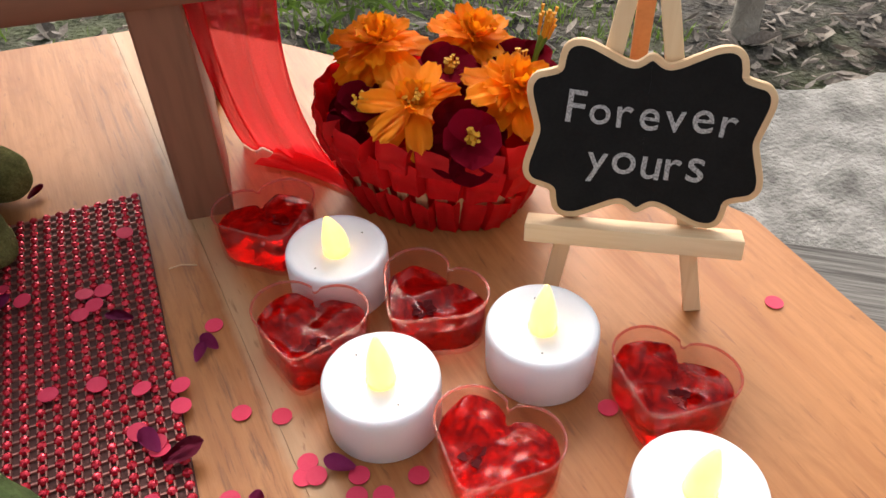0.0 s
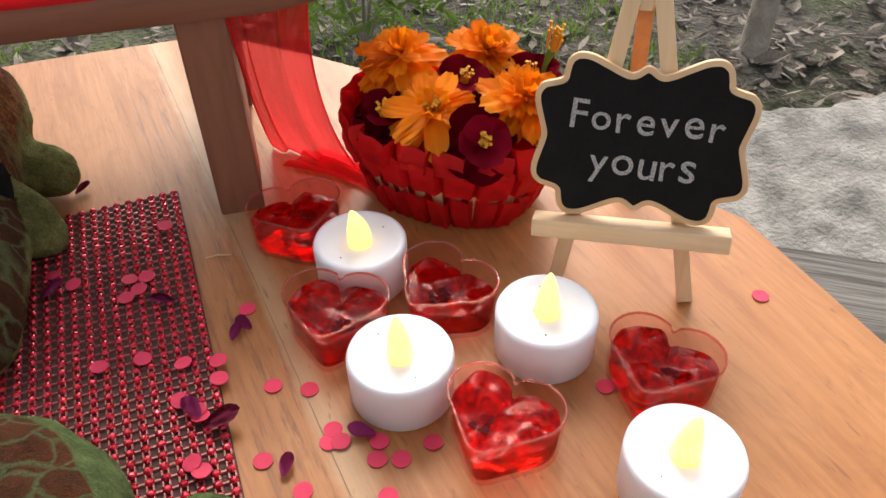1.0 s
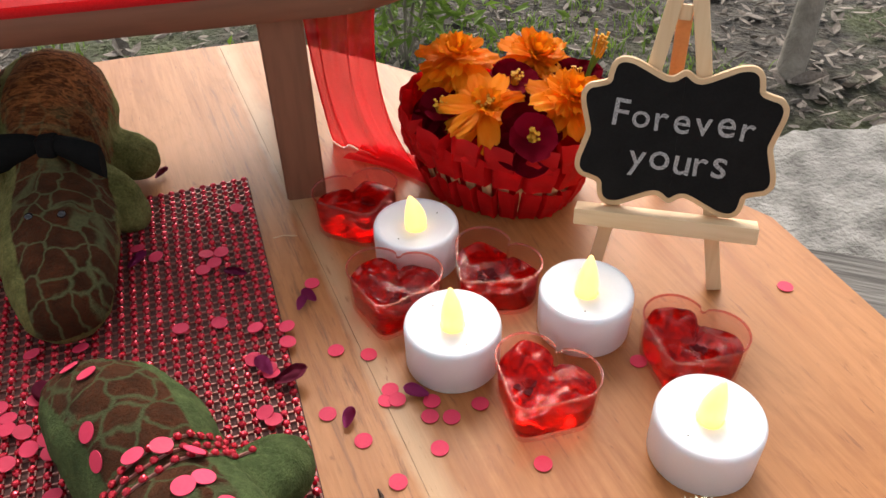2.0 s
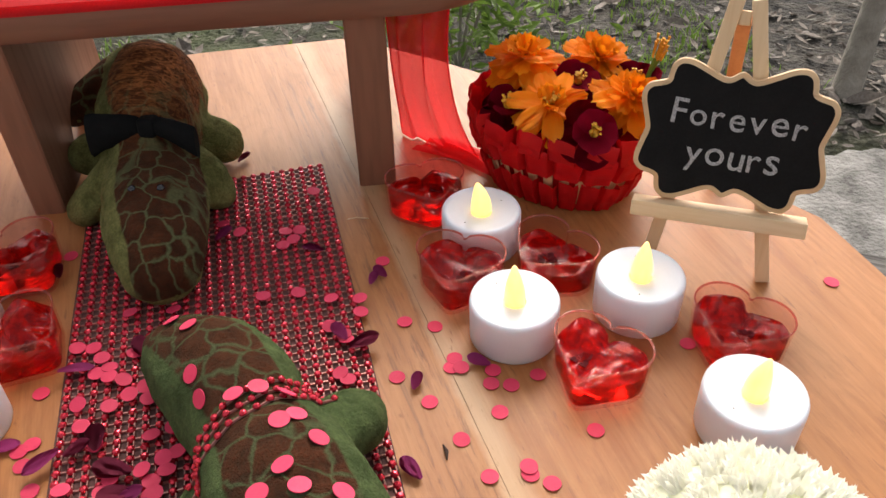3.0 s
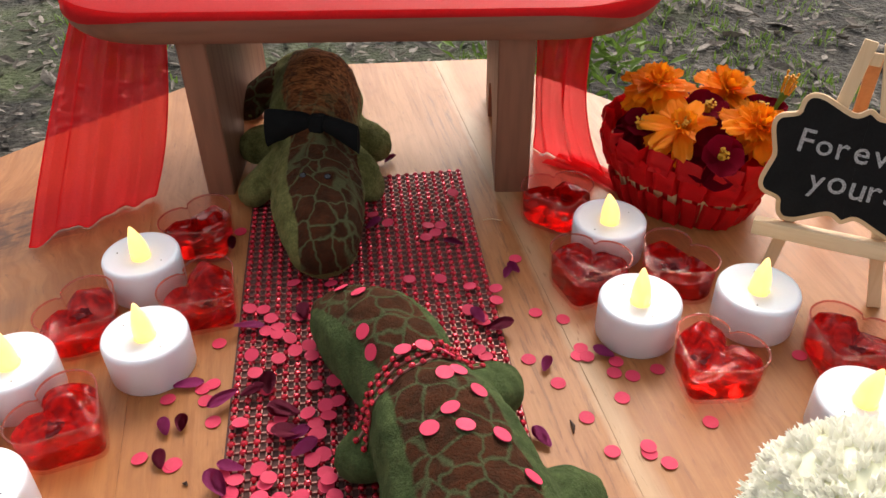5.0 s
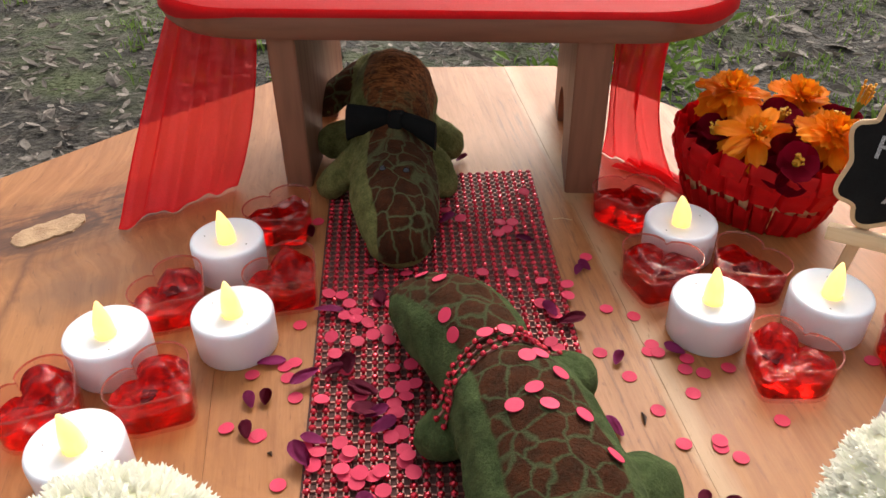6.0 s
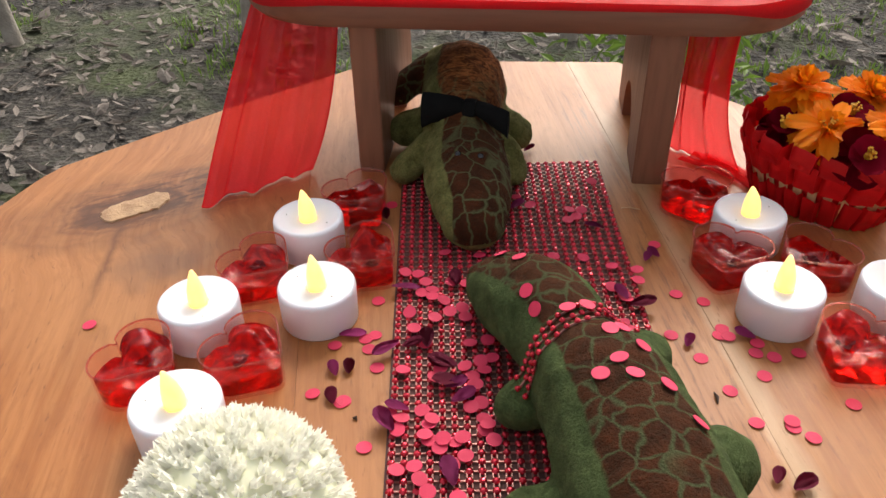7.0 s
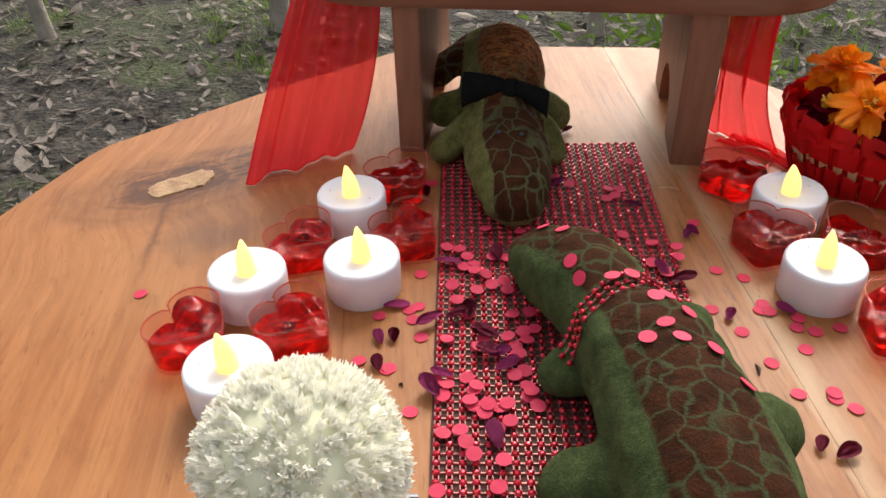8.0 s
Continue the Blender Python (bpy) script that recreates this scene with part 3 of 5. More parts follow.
def sapling(x, y, r, lean, label, seed):
    rng = random.Random(seed)
    z0 = ground_z(x, y) - 0.03
    tree = thing("sapling", Matrix.Translation((x, y, z0)), label, "tree", "young trees")
    top = Vector((lean[0], lean[1], 2.7))
    pts = [top * (i / 9) + Vector((0.02 * noise.noise((i * 0.7, seed, 0)), 0.02 * noise.noise((i * 0.7, seed, 5)), 0)) for i in range(10)]
    bm = bmesh.new()
    tube(bm, pts, [r * (1.25 if i == 0 else 1 - 0.06 * i) for i in range(10)], 12)
    part("trunk", bm, M_BARK, tree)
    for k in range(4):
        a, h = rng.uniform(0, 6.28), 0.7 + 0.07 * k
        base = top * h
        tip = base + Vector((math.cos(a) * 0.5, math.sin(a) * 0.5, 0.4))
        bm = bmesh.new()
        tube(bm, [base, base.lerp(tip, 0.5) + Vector((0, 0, 0.04)), tip], [r * 0.4, r * 0.28, r * 0.12], 6)
        part("limb", bm, M_BARK, tree)
    me = leaf_cloud((top.x, top.y, 2.75), (0.7, 0.7, 0.35), 420, 0.06, rng)
    part("crown", me, M_GRASS, tree)


sapling(1.243, 1.673, 0.030, (0.05, 0.1), "slender pale grey sapling trunk in bare soil", 1)
sapling(-1.884, 2.45, 0.026, (-0.25, 0.1), "slender brown sapling trunk in leaf litter", 2)
sapling(-1.03, 2.52, 0.030, (0.02, 0.1), "dark thin sapling trunk in leaf litter", 3)
sapling(0.06, 2.62, 0.026, (0.03, 0.2), "dark thin sapling trunk behind the table", 4)


def shrub(x, y, label, seed, size):
    rng = random.Random(seed)
    root = thing("shrub", Matrix.Translation((x, y, ground_z(x, y))), label, "shrub")
    for k in range(6):
        a = rng.uniform(0, 6.28)
        bm = bmesh.new()
        tube(bm, [(0, 0, -0.02), (0.06 * math.cos(a), 0.06 * math.sin(a), size * 0.5), (0.15 * math.cos(a), 0.15 * math.sin(a), size)], [0.006, 0.004, 0.002], 6)
        part("stem", bm, M_BARK, root)
    me = leaf_cloud((0, 0, size * 0.55), (0.26, 0.18, size * 0.55), 520, 0.026, rng)
    for v in me.vertices:
        v.co.z = max(v.co.z, 0.01)
    part("foliage", me, M_GRASS, root)


shrub(0.30, 2.02, "low leafy green shrub on bare soil", 5, 0.34)


# ---- table ----
OUTLINE = spline([(0.02, 0.525), (0.080, 0.477), (0.113, 0.447), (0.195, 0.350), (0.250, 0.272), (0.264, 0.19), (0.272, 0.08), (0.245, -0.10), (0.12, -0.24),
                  (-0.15, -0.25), (-0.32, -0.13), (-0.385, 0.06), (-0.378, 0.232), (-0.359, 0.310), (-0.352, 0.326), (-0.270, 0.418), (-0.192, 0.496), (-0.155, 0.511), (-0.085, 0.519)], 1)
P_DIR, D_DIR = Vector((0.978, 0.2093)), Vector((0.2093, -0.978))


def clip(poly, lo, hi):
    """The part of a polygon between two lines square to P_DIR."""
    for sign, lim in ((1, lo), (-1, -hi)):
        out = []
        for a, b in zip(poly, poly[1:] + poly[:1]):
            da, db = sign * a.dot(P_DIR) - lim, sign * b.dot(P_DIR) - lim
            if da >= 0:
                out.append(a)
            if da * db < 0:
                out.append(a.lerp(b, da / (da - db)))
        poly = out
    return poly


def build_table():
    table = thing("table", Matrix.Translation((0, 0, 0)), "warm orange-brown planked wooden table with a knot", "table")
    seams = [-0.40, -0.312, -0.1125, 0.0896, 0.40]
    for k, (lo, hi) in enumerate(zip(seams, seams[1:])):
        poly = clip(OUTLINE, lo + 0.00002, hi - 0.00002)
        bm = bmesh.new()
        c = 0.0003
        mid = sum(poly, Vector((0, 0))) / len(poly)
        inset = [p + (mid - p).normalized() * c for p in poly]
        vs = loft(bm, [[Vector((*p, -0.034)) for p in poly], [Vector((*p, -c)) for p in poly], [Vector((*p, -0.0003)) for p in [q.lerp(r, 0.6) for q, r in zip(poly, inset)]], [Vector((*p, 0)) for p in inset]])
        bm.faces.new(vs[-1])
        bm.faces.new(vs[0][::-1])
        plank = part("plank", bm, M_TABLE, table, sharp=50)
        if k == 1:
            bm = bmesh.new()
            rng = random.Random(8)
            ring = spline([(-0.021, -0.004), (-0.014, -0.009), (0.0, -0.008), (0.013, -0.0075), (0.022, -0.001), (0.021, 0.006), (0.012, 0.008), (0.002, 0.0065), (-0.008, 0.006), (-0.017, 0.003)], 4)
            a = radians(33)
            ring = [Vector((-0.284 + p.x * math.cos(a) - 1.3 * p.y * math.sin(a), 0.2825 + p.x * math.sin(a) + 1.3 * p.y * math.cos(a))) + Vector((rng.gauss(0, 0.0006), rng.gauss(0, 0.0006))) for p in ring]
            cc = Vector((-0.284, 0.2825))
            rings = [[Vector((*p, -0.001)) for p in ring]]
            for f, z in ((0.06, 0.0008), (0.3, 0.0011), (0.6, 0.0009), (0.85, 0.0012)):
                rings.append([Vector((*p.lerp(cc, f), z + 0.0005 * noise.noise((p.x * 300 + f * 9, p.y * 300, 2)))) for p in ring])
            vs = loft(bm, rings)
            bm.faces.new(vs[-1])
            part("knot", bm, M_KNOT, plank, "pale cracked knot ringed with dark wood", sharp=20)
    for y in (0.30, -0.08):
        bm = bmesh.new()
        box(bm, (0.5, 0.07, 0.03), Matrix.Translation((-0.06, y, -0.0495)), 0.004)
        part("batten", bm, M_TABLE_END, table)
    for x, y in ((-0.24, 0.30), (0.12, 0.30), (-0.24, -0.08), (0.12, -0.08)):
        bm = bmesh.new()
        tube(bm, [(x, y, GROUND - 0.04), (x, y, -0.4), (x, y, -0.0645)], [0.032, 0.034, 0.032], 14)
        part("leg", bm, M_TABLE_END, table)


build_table()


def weathered_bench():
    bench = thing("bench", pose(0.292, 0.303, -0.05, 0, 0, -28.6), "weathered grey timber bench beside the table", "bench")
    for k, (w, y) in enumerate(((0.075, -0.0375), (0.08, -0.1185))):
        bm = bmesh.new()
        n = 40
        rings = []
        for i in range(n + 1):
            x = -0.12 + 0.95 * i / n
            j = 0.0025 * noise.noise((x * 14, k * 3, 0))
            rings.append([Vector((x, y + sy * w / 2 + (j if sy > 0 else 0), z + 0.0012 * noise.noise((x * 40, sy, z * 50)))) for sy, z in ((-1, -0.04), (1, -0.04), (1, -0.003), (0.93, 0), (0.4, -0.001), (0.1, -0.0025), (-0.3, -0.0005), (-0.93, 0), (-1, -0.003))])
        loft(bm, rings, cap=True)
        part("board", bm, M_GREY, bench)
    for x in (0.02, 0.7):
        bm = bmesh.new()
        box(bm, (0.06, 0.1, 0.75), Matrix.Translation((x, -0.08, -0.415)), 0.004)
        part("leg", bm, M_GREY, bench)


weathered_bench()


# ---- stool with red cloth ----
SEAT_Z, SEAT_T = 0.0975, 0.017
X_L0, X_L1, X_R0, X_R1, Y_F, Y_B = -0.154, -0.138, 0.018, 0.038, 0.3365, 0.463


def build_stool():
    stool = thing("stool", Matrix.Translation((-0.058, 0.40, 0)), "small reddish-brown wooden step stool on the table", "stool")
    off = Vector((-0.058, 0.40, 0))
    for x0, x1 in ((X_L0, X_L1), (X_R0, X_R1)):
        # a board with an arch cut out of its foot
        cy = (Y_F + Y_B) / 2 + 0.004
        prof = [(Y_F, 0.0), (Y_F, SEAT_Z), (Y_B, SEAT_Z), (Y_B, 0.0)]
        arch = [(cy + 0.027 * math.cos(math.pi * i / 14), 0.036 * math.sin(math.pi * i / 14) ** 0.75) for i in range(15)]
        bm = bmesh.new()
        rings = [[Vector((x, y, z)) - off for y, z in prof + arch] for x in (x0, x0 + 0.001, x1 - 0.001, x1)]
        for i in (0, 3):
            c = Vector((rings[i][0].x, cy - off.y, 0.06))
            rings[i] = [p + (c - p).normalized() * 0.0009 for p in rings[i]]
            for p in rings[i]:
                p.z = max(p.z, 0)
        loft(bm, rings, cap=True)
        part("leg", bm, M_STOOL, stool, sharp=30)
    bm = bmesh.new()
    out = []
    hx, hy, r = 0.170, 0.072, 0.062
    for cx, cy, a0 in ((hx - r, hy - r, 0), (-hx + r, hy - r, 90), (-hx + r, -hy + r, 180), (hx - r, -hy + r, 270)):
        for i in range(13):
            a = radians(a0 + 90 * i / 12)
            out.append(Vector((cx + r * math.cos(a), cy + r * math.sin(a), 0)))
    rings = []
    for s, z in ((0.985, 0.0), (1.0, 0.0025), (1.0, SEAT_T - 0.003), (0.98, SEAT_T)):
        rings.append([Vector((p.x * s, p.y * s + 0.0035, SEAT_Z + z)) for p in out])
    loft(bm, rings, cap=True)
    part("seat", bm, M_STOOL_TOP, stool)
    return out


SEAT = build_stool()


def sheet(bm, top, mid, low, nu=40, nv=30, folds=(9.0, 0.004), seed=0):
    """A hanging sheet between three edges, each (left, right), with folds."""
    rows = []
    for j in range(nv + 1):
        v = j / nv
        row = []
        for i in range(nu + 1):
            u = i / nu
            a, b, c = (Vector(e[0]).lerp(Vector(e[1]), u) for e in (top, mid, low))
            p = a * (1 - v) * (1 - 2 * v) + b * 4 * v * (1 - v) + c * v * (2 * v - 1)
            amp = folds[1] * (0.55 + 0.45 * math.sin(math.pi * v))
            w = math.sin(u * folds[0] + 1.3 * math.sin(v * 2.2 + seed) + seed) + 0.45 * math.sin(u * folds[0] * 2.3 - v * 1.7) + 0.9 * noise.noise((u * 5 + seed, v * 2.5, 1.7))
            p = p + Vector((0.2, -1, 0)) * amp * w
            row.append(bm.verts.new(p))
        rows.append(row)
    for a, b in zip(rows, rows[1:]):
        for i in range(nu):
            bm.faces.new((a[i], a[i + 1], b[i + 1], b[i]))
    return rows


def hem(rows, column, r=0.0008):
    bm = bmesh.new()
    pts = [v.co.copy() for v in (row[column] for row in rows)]
    tube(bm, pts, [r] * len(pts), 6)
    return bm


def drapes():
    base = Vector((-0.058, 0.40, SEAT_Z + SEAT_T))
    cloth = thing("red_cloth", Matrix.Translation(base), "sheer red chiffon cloth draped over the stool", "cloth")
    # over the seat, with swags along the front edge
    bm = bmesh.new()
    rings = []
    n = len(SEAT)
    for s, z in ((0.0, 0.002), (0.5, 0.002), (0.85, 0.0018), (0.97, 0.0014), (1.005, 0.0008), (1.0085, -0.0008), (1.011, -0.0025)):
        ring = []
        for k, p in enumerate(SEAT):
            sw = 0.5 + 0.5 * math.cos(p.x * 36.0) + 0.4 * noise.noise((p.x * 30, p.y * 30, 0))
            dz = z - ((0.0085 if s > 1.010 else 0.0030) * sw if s > 1.006 else 0) + (0.0008 * noise.noise((p.x * s * 40, p.y * s * 40, 4)) if s < 0.99 else 0)
            ring.append(Vector((p.x * s, p.y * s + 0.0035, max(dz, -0.0165))))
        rings.append(ring)
    vs = loft(bm, rings[1:])
    bm.faces.new(vs[0][::-1])
    part("top_cover", bm, M_CHIFFON, cloth)
    for k, (t_, m_, l_, f_, sd) in enumerate((
        (((-0.219, 0.392, 0.112), (-0.166, 0.368, 0.112)), ((-0.231, 0.332, 0.055), (-0.167, 0.335, 0.055)), ((-0.2415, 0.2865, 0.0), (-0.185, 0.334, 0.002)), (15.0, 0.0062), 0.6),
        (((0.038, 0.334, 0.113), (0.084, 0.376, 0.113)), ((0.041, 0.350, 0.055), (0.070, 0.364, 0.055)), ((0.046, 0.386, 0.001), (0.086, 0.352, 0.001)), (13.0, 0.0052), 2.1))):
        bm = bmesh.new()
        rows = sheet(bm, [Vector(q) - base for q in t_], [Vector(q) - base for q in m_], [Vector(q) - base for q in l_], folds=f_, seed=sd)
        for row in rows:
            for v in row:
                v.co.z = max(v.co.z, 0.0012 - base.z)
        edges = [hem(rows, 0, 0.0005), hem(rows, -1, 0.0005), hem([[row] for row in rows[-1]], 0, 0.0005), hem(rows, 7, 0.00035)]
        panel = part("side_panel", bm, M_CHIFFON, cloth)
        for e in edges:
            part("hem", e, M_CHIFFON, panel)
    # the tail that lies on the table up to the basket
    bm = bmesh.new()
    rows = []
    pts = spline([(0.060, 0.372), (0.078, 0.358), (0.090, 0.343), (0.098, 0.331)], 6, False)
    for j, p in enumerate(pts):
        w = 0.011 * (1 - 0.6 * j / len(pts))
        rows.append([bm.verts.new(Vector((p.x + (u - 0.5) * 2 * w, p.y + (u - 0.5) * w * 0.9, 0.0015 + 0.004 * (0.5 + 0.5 * math.sin(u * 14 + j * 0.3)) * math.sin(math.pi * u))) - base) for u in [i / 16 for i in range(17)]])
    for a, b in zip(rows, rows[1:]):
        for i in range(16):
            bm.faces.new((a[i], a[i + 1], b[i + 1], b[i]))
    part("tail", bm, M_CHIFFON, cloth)


drapes()


# ---- tealights ----
def tealight():
    root = thing("tealight", Matrix(), "white plastic tealight with a glowing yellow flame", "tealight", "tealights")
    bm = bmesh.new()
    lathe(bm, [(0, 0.0006), (0.0178, 0.0006), (0.0186, 0), (0.0190, 0.0006), (0.0193, 0.0178), (0.0192, 0.0196), (0.0187, 0.0208), (0.0178, 0.0213), (0.0165, 0.0211), (0.0120, 0.0201), (0.0075, 0.0194), (0.0058, 0.0196), (0.0050, 0.0194), (0.0046, 0.0178), (0, 0.0178)], 48)
    part("body", bm, M_WHITE, root, "white moulded plastic body", sharp=60)
    bm = bmesh.new()
    lathe(bm, [(0, 0.0180), (0.0046, 0.0180), (0.0049, 0.0203), (0.0050, 0.0233), (0.0045, 0.0270), (0.0034, 0.0308), (0.0021, 0.0341), (0.0010, 0.0364), (0, 0.0373)], 18)
    for v in bm.verts:
        f = max(v.co.z - 0.021, 0)
        v.co.x += 9.0 * f * f
        v.co.y *= 0.92
    part("flame", bm, M_FLAME, root, "glowing yellow flame-shaped bulb")
    for a in (0.4, 3.3):
        bm = bmesh.new()
        lathe(bm, [(0, 0), (0.0003, 0.0001), (0.0003, 0.0003), (0, 0.0004)], 6, Matrix.Translation((0.0125 * math.cos(a), 0.0125 * math.sin(a), 0.02015)))
        part("vent", bm, M_BLACK, root)
    return root


TEALIGHTS = [(0.0755, 0.2785, 200), (0.0795, 0.2145, 95), (0.1365, 0.2215, 60), (0.1580, 0.1520, 20), (-0.165, 0.252, 150), (-0.200, 0.177, 110), (-0.146, 0.194, 130), (-0.186, 0.1125, 160)]
first = tealight()
for i, (x, y, a) in enumerate(TEALIGHTS):
    if i == 0:
        first.matrix_basis = pose(x, y, 0, 0, 0, a)
    else:
        copy_thing(first, pose(x, y, 0, 0, 0, a))


# ---- heart cups with red jelly ----
H_SIDE = 0.0245
half = H_SIDE / math.sqrt(8)
right = [Vector((H_SIDE * math.sqrt(0.5) * k / 9, H_SIDE * math.sqrt(0.5) * k / 9)) for k in range(1, 9)]
right += [Vector((half + H_SIDE / 2 * math.cos(radians(-45 + 10 * k)), 3 * half + H_SIDE / 2 * math.sin(radians(-45 + 10 * k)))) for k in range(18)]
right.append(Vector((0.0009, 4 * half - 0.0006)))
HEART = [Vector((0, 0))] + right + [Vector((0, 4 * half - 0.0012))] + [Vector((-p.x, p.y)) for p in right[::-1]]
# the moulded point is rounded off
for _ in range(5):
    HEART = [p if 4 < i < len(HEART) - 4 else (HEART[i - 1] + p * 2 + HEART[(i + 1) % len(HEART)]) / 4 for i, p in enumerate(HEART)]
H_MID = Vector((0.0, 0.0215))


def heart_ring(scale, inset, z):
    out = []
    for k, p in enumerate(HEART):
        q = p - H_MID
        q = q * scale
        q = q - q.normalized() * inset
        out.append(Vector((q.x + H_MID.x, q.y + H_MID.y, z)))
    return out


def heart_cup(tip, toward, lift, seed):
    """A cup with its point at tip, opening toward a direction."""
    rng = random.Random(seed)
    ang = math.degrees(math.atan2(toward[1], toward[0])) - 90
    root = thing("heart_cup", pose(tip[0], tip[1], 0, 0, 0, ang), "clear heart-shaped plastic cup of red jelly", "cup", "heart cups")
    bm = bmesh.new()
    H = 0.0212
    vs = loft(bm, [heart_ring(0.93, 0, 0.0002), heart_ring(0.945, 0, 0.0014), heart_ring(0.995, 0, H - 0.001), heart_ring(0.99, 0.0008, H - 0.001), heart_ring(0.94, 0.0010, 0.0020)])
    bm.faces.new(vs[0][::-1])
    bm.faces.new(vs[-1])
    cup = part("cup", bm, M_CUP, root, "clear moulded plastic", sharp=60)
    cup.visible_shadow = False
    bm = bmesh.new()
    loft(bm, [heart_ring(1.0, 0, H - 0.0008), heart_ring(1.002, 0, H - 0.0004), heart_ring(1.0, 0.0002, H), heart_ring(0.994, 0.0004, H), heart_ring(0.994, 0.0007, H - 0.0008), heart_ring(1.0, 0.0, H - 0.0008)])
    part("rim", bm, M_RIM, root, "rounded pinkish rim").visible_shadow = False
    bm = bmesh.new()
    fill = 0.0128 + 0.0012 * rng.random()
    lobe = Vector((0.0095 * (1 if seed % 2 else -1), 0.031))

    def relief(q):
        d = (Vector((q.x, q.y)) - lobe).length
        crease = 0.5 - abs(noise.noise((q.x * 60 + seed, q.y * 60, seed * 1.7)))
        return 0.75 * lift * math.exp(-(d / 0.0085) ** 4) + 0.0058 * (crease - 0.34) + 0.0009 * noise.noise((q.x * 170, q.y * 170, seed))

    rings = [heart_ring(0.94, 0.0011, 0.0021), heart_ring(0.948, 0.0009, 0.003), heart_ring(0.968, 0.0009, fill - 0.0006)]
    for s in (0.955, 0.91, 0.86, 0.80, 0.74, 0.68, 0.61, 0.54, 0.46, 0.38, 0.29, 0.20, 0.10):
        rings.append([Vector((q.x, q.y, fill + relief(q))) for q in heart_ring(s, 0.0013 * s, 0)])
    rings[2] = [Vector((q.x, q.y, fill - 0.0002 + 0.8 * relief(q))) for q in rings[2]]
    vs = loft(bm, rings)
    bm.faces.new(vs[-1])
    bm.faces.new(vs[0][::-1])
    part("jelly", bm, M_JELLY, root, "glossy translucent red jelly", sharp=70).visible_shadow = False
    # a steeped flower showing at the surface
    bm = bmesh.new()
    c = Vector((rng.uniform(-0.006, 0.006), rng.uniform(0.014, 0.024), 0))
    c.z = fill + relief(c) - 0.0007
    for k in range(7):
        a = 2 * math.pi * k / 7 + rng.uniform(-0.2, 0.2)
        ln = rng.uniform(0.003, 0.0055)
        d, sd_ = Vector((math.cos(a), math.sin(a), 0)), Vector((-math.sin(a), math.cos(a), 0))
        q = [c, c + d * ln * 0.6 + sd_ * ln * 0.35 + Vector((0, 0, 0.0012)), c + d * ln + Vector((0, 0, rng.uniform(0, 0.0016))), c + d * ln * 0.6 - sd_ * ln * 0.35 + Vector((0, 0, 0.0008))]
        lo = [p - Vector((0, 0, 0.0005)) for p in q]
        a_, b_ = [bm.verts.new(p) for p in q], [bm.verts.new(p) for p in lo]
        bm.faces.new(a_)
        bm.faces.new(b_[::-1])
        for i in range(4):
            bm.faces.new((a_[i], b_[i], b_[(i + 1) % 4], a_[(i + 1) % 4]))
    part("blossom", bm, M_BLOSSOM, root, "dark steeped flower")
    return root


CUPS = [((0.056, 0.287), (-0.17, 0.98), 0.002, 1), ((0.0517, 0.2264), (0.38, 0.92), 0.004, 2), ((0.0862, 0.2355), (0.8, 0.6), 0.001, 3), ((0.0925, 0.1665), (0.67, 0.745), 0.008, 4), ((0.154, 0.175), (0.68, 0.735), 0.005, 6),
        ((-0.1272, 0.2702), (-0.74, 0.67), 0.002, 7), ((-0.1105, 0.2185), (-0.85, 0.52), 0.008, 9), ((-0.1622, 0.2051), (-0.91, 0.41), 0.003, 11), ((-0.194, 0.1331), (-0.95, 0.31), 0.008, 13), ((-0.148, 0.142), (-0.92, 0.39), 0.007, 15)]
for tip_, toward_, lift_, seed_ in CUPS:
    heart_cup(tip_, toward_, lift_, seed_)


# ---- jewelled runner ----
RUN_O, RUN_A, RUN_W = Vector((-0.0015, 0.3605)), Vector((0.124, -0.9923)), Vector((-0.9923, -0.124))
COLS, ROWS_N, PITCH_W, PITCH_A = 24, 88, 0.0053, 0.0047


def run_at(a, w, z=0.0):
    p = RUN_O + RUN_A * a + RUN_W * w
    return Vector((p.x, p.y, z + 0.0006 + 0.0006 * noise.noise((a * 18, w * 18, 0))))


def gem_mesh():
    bm = bmesh.new()
    lathe(bm, [(0.0018, 0.0), (0.0018, 0.0006), (0.0012, 0.0014), (0.0006, 0.0017), (0, 0.0017)], 7)
    return finish(bm, M_GEM, "rhinestone", False)


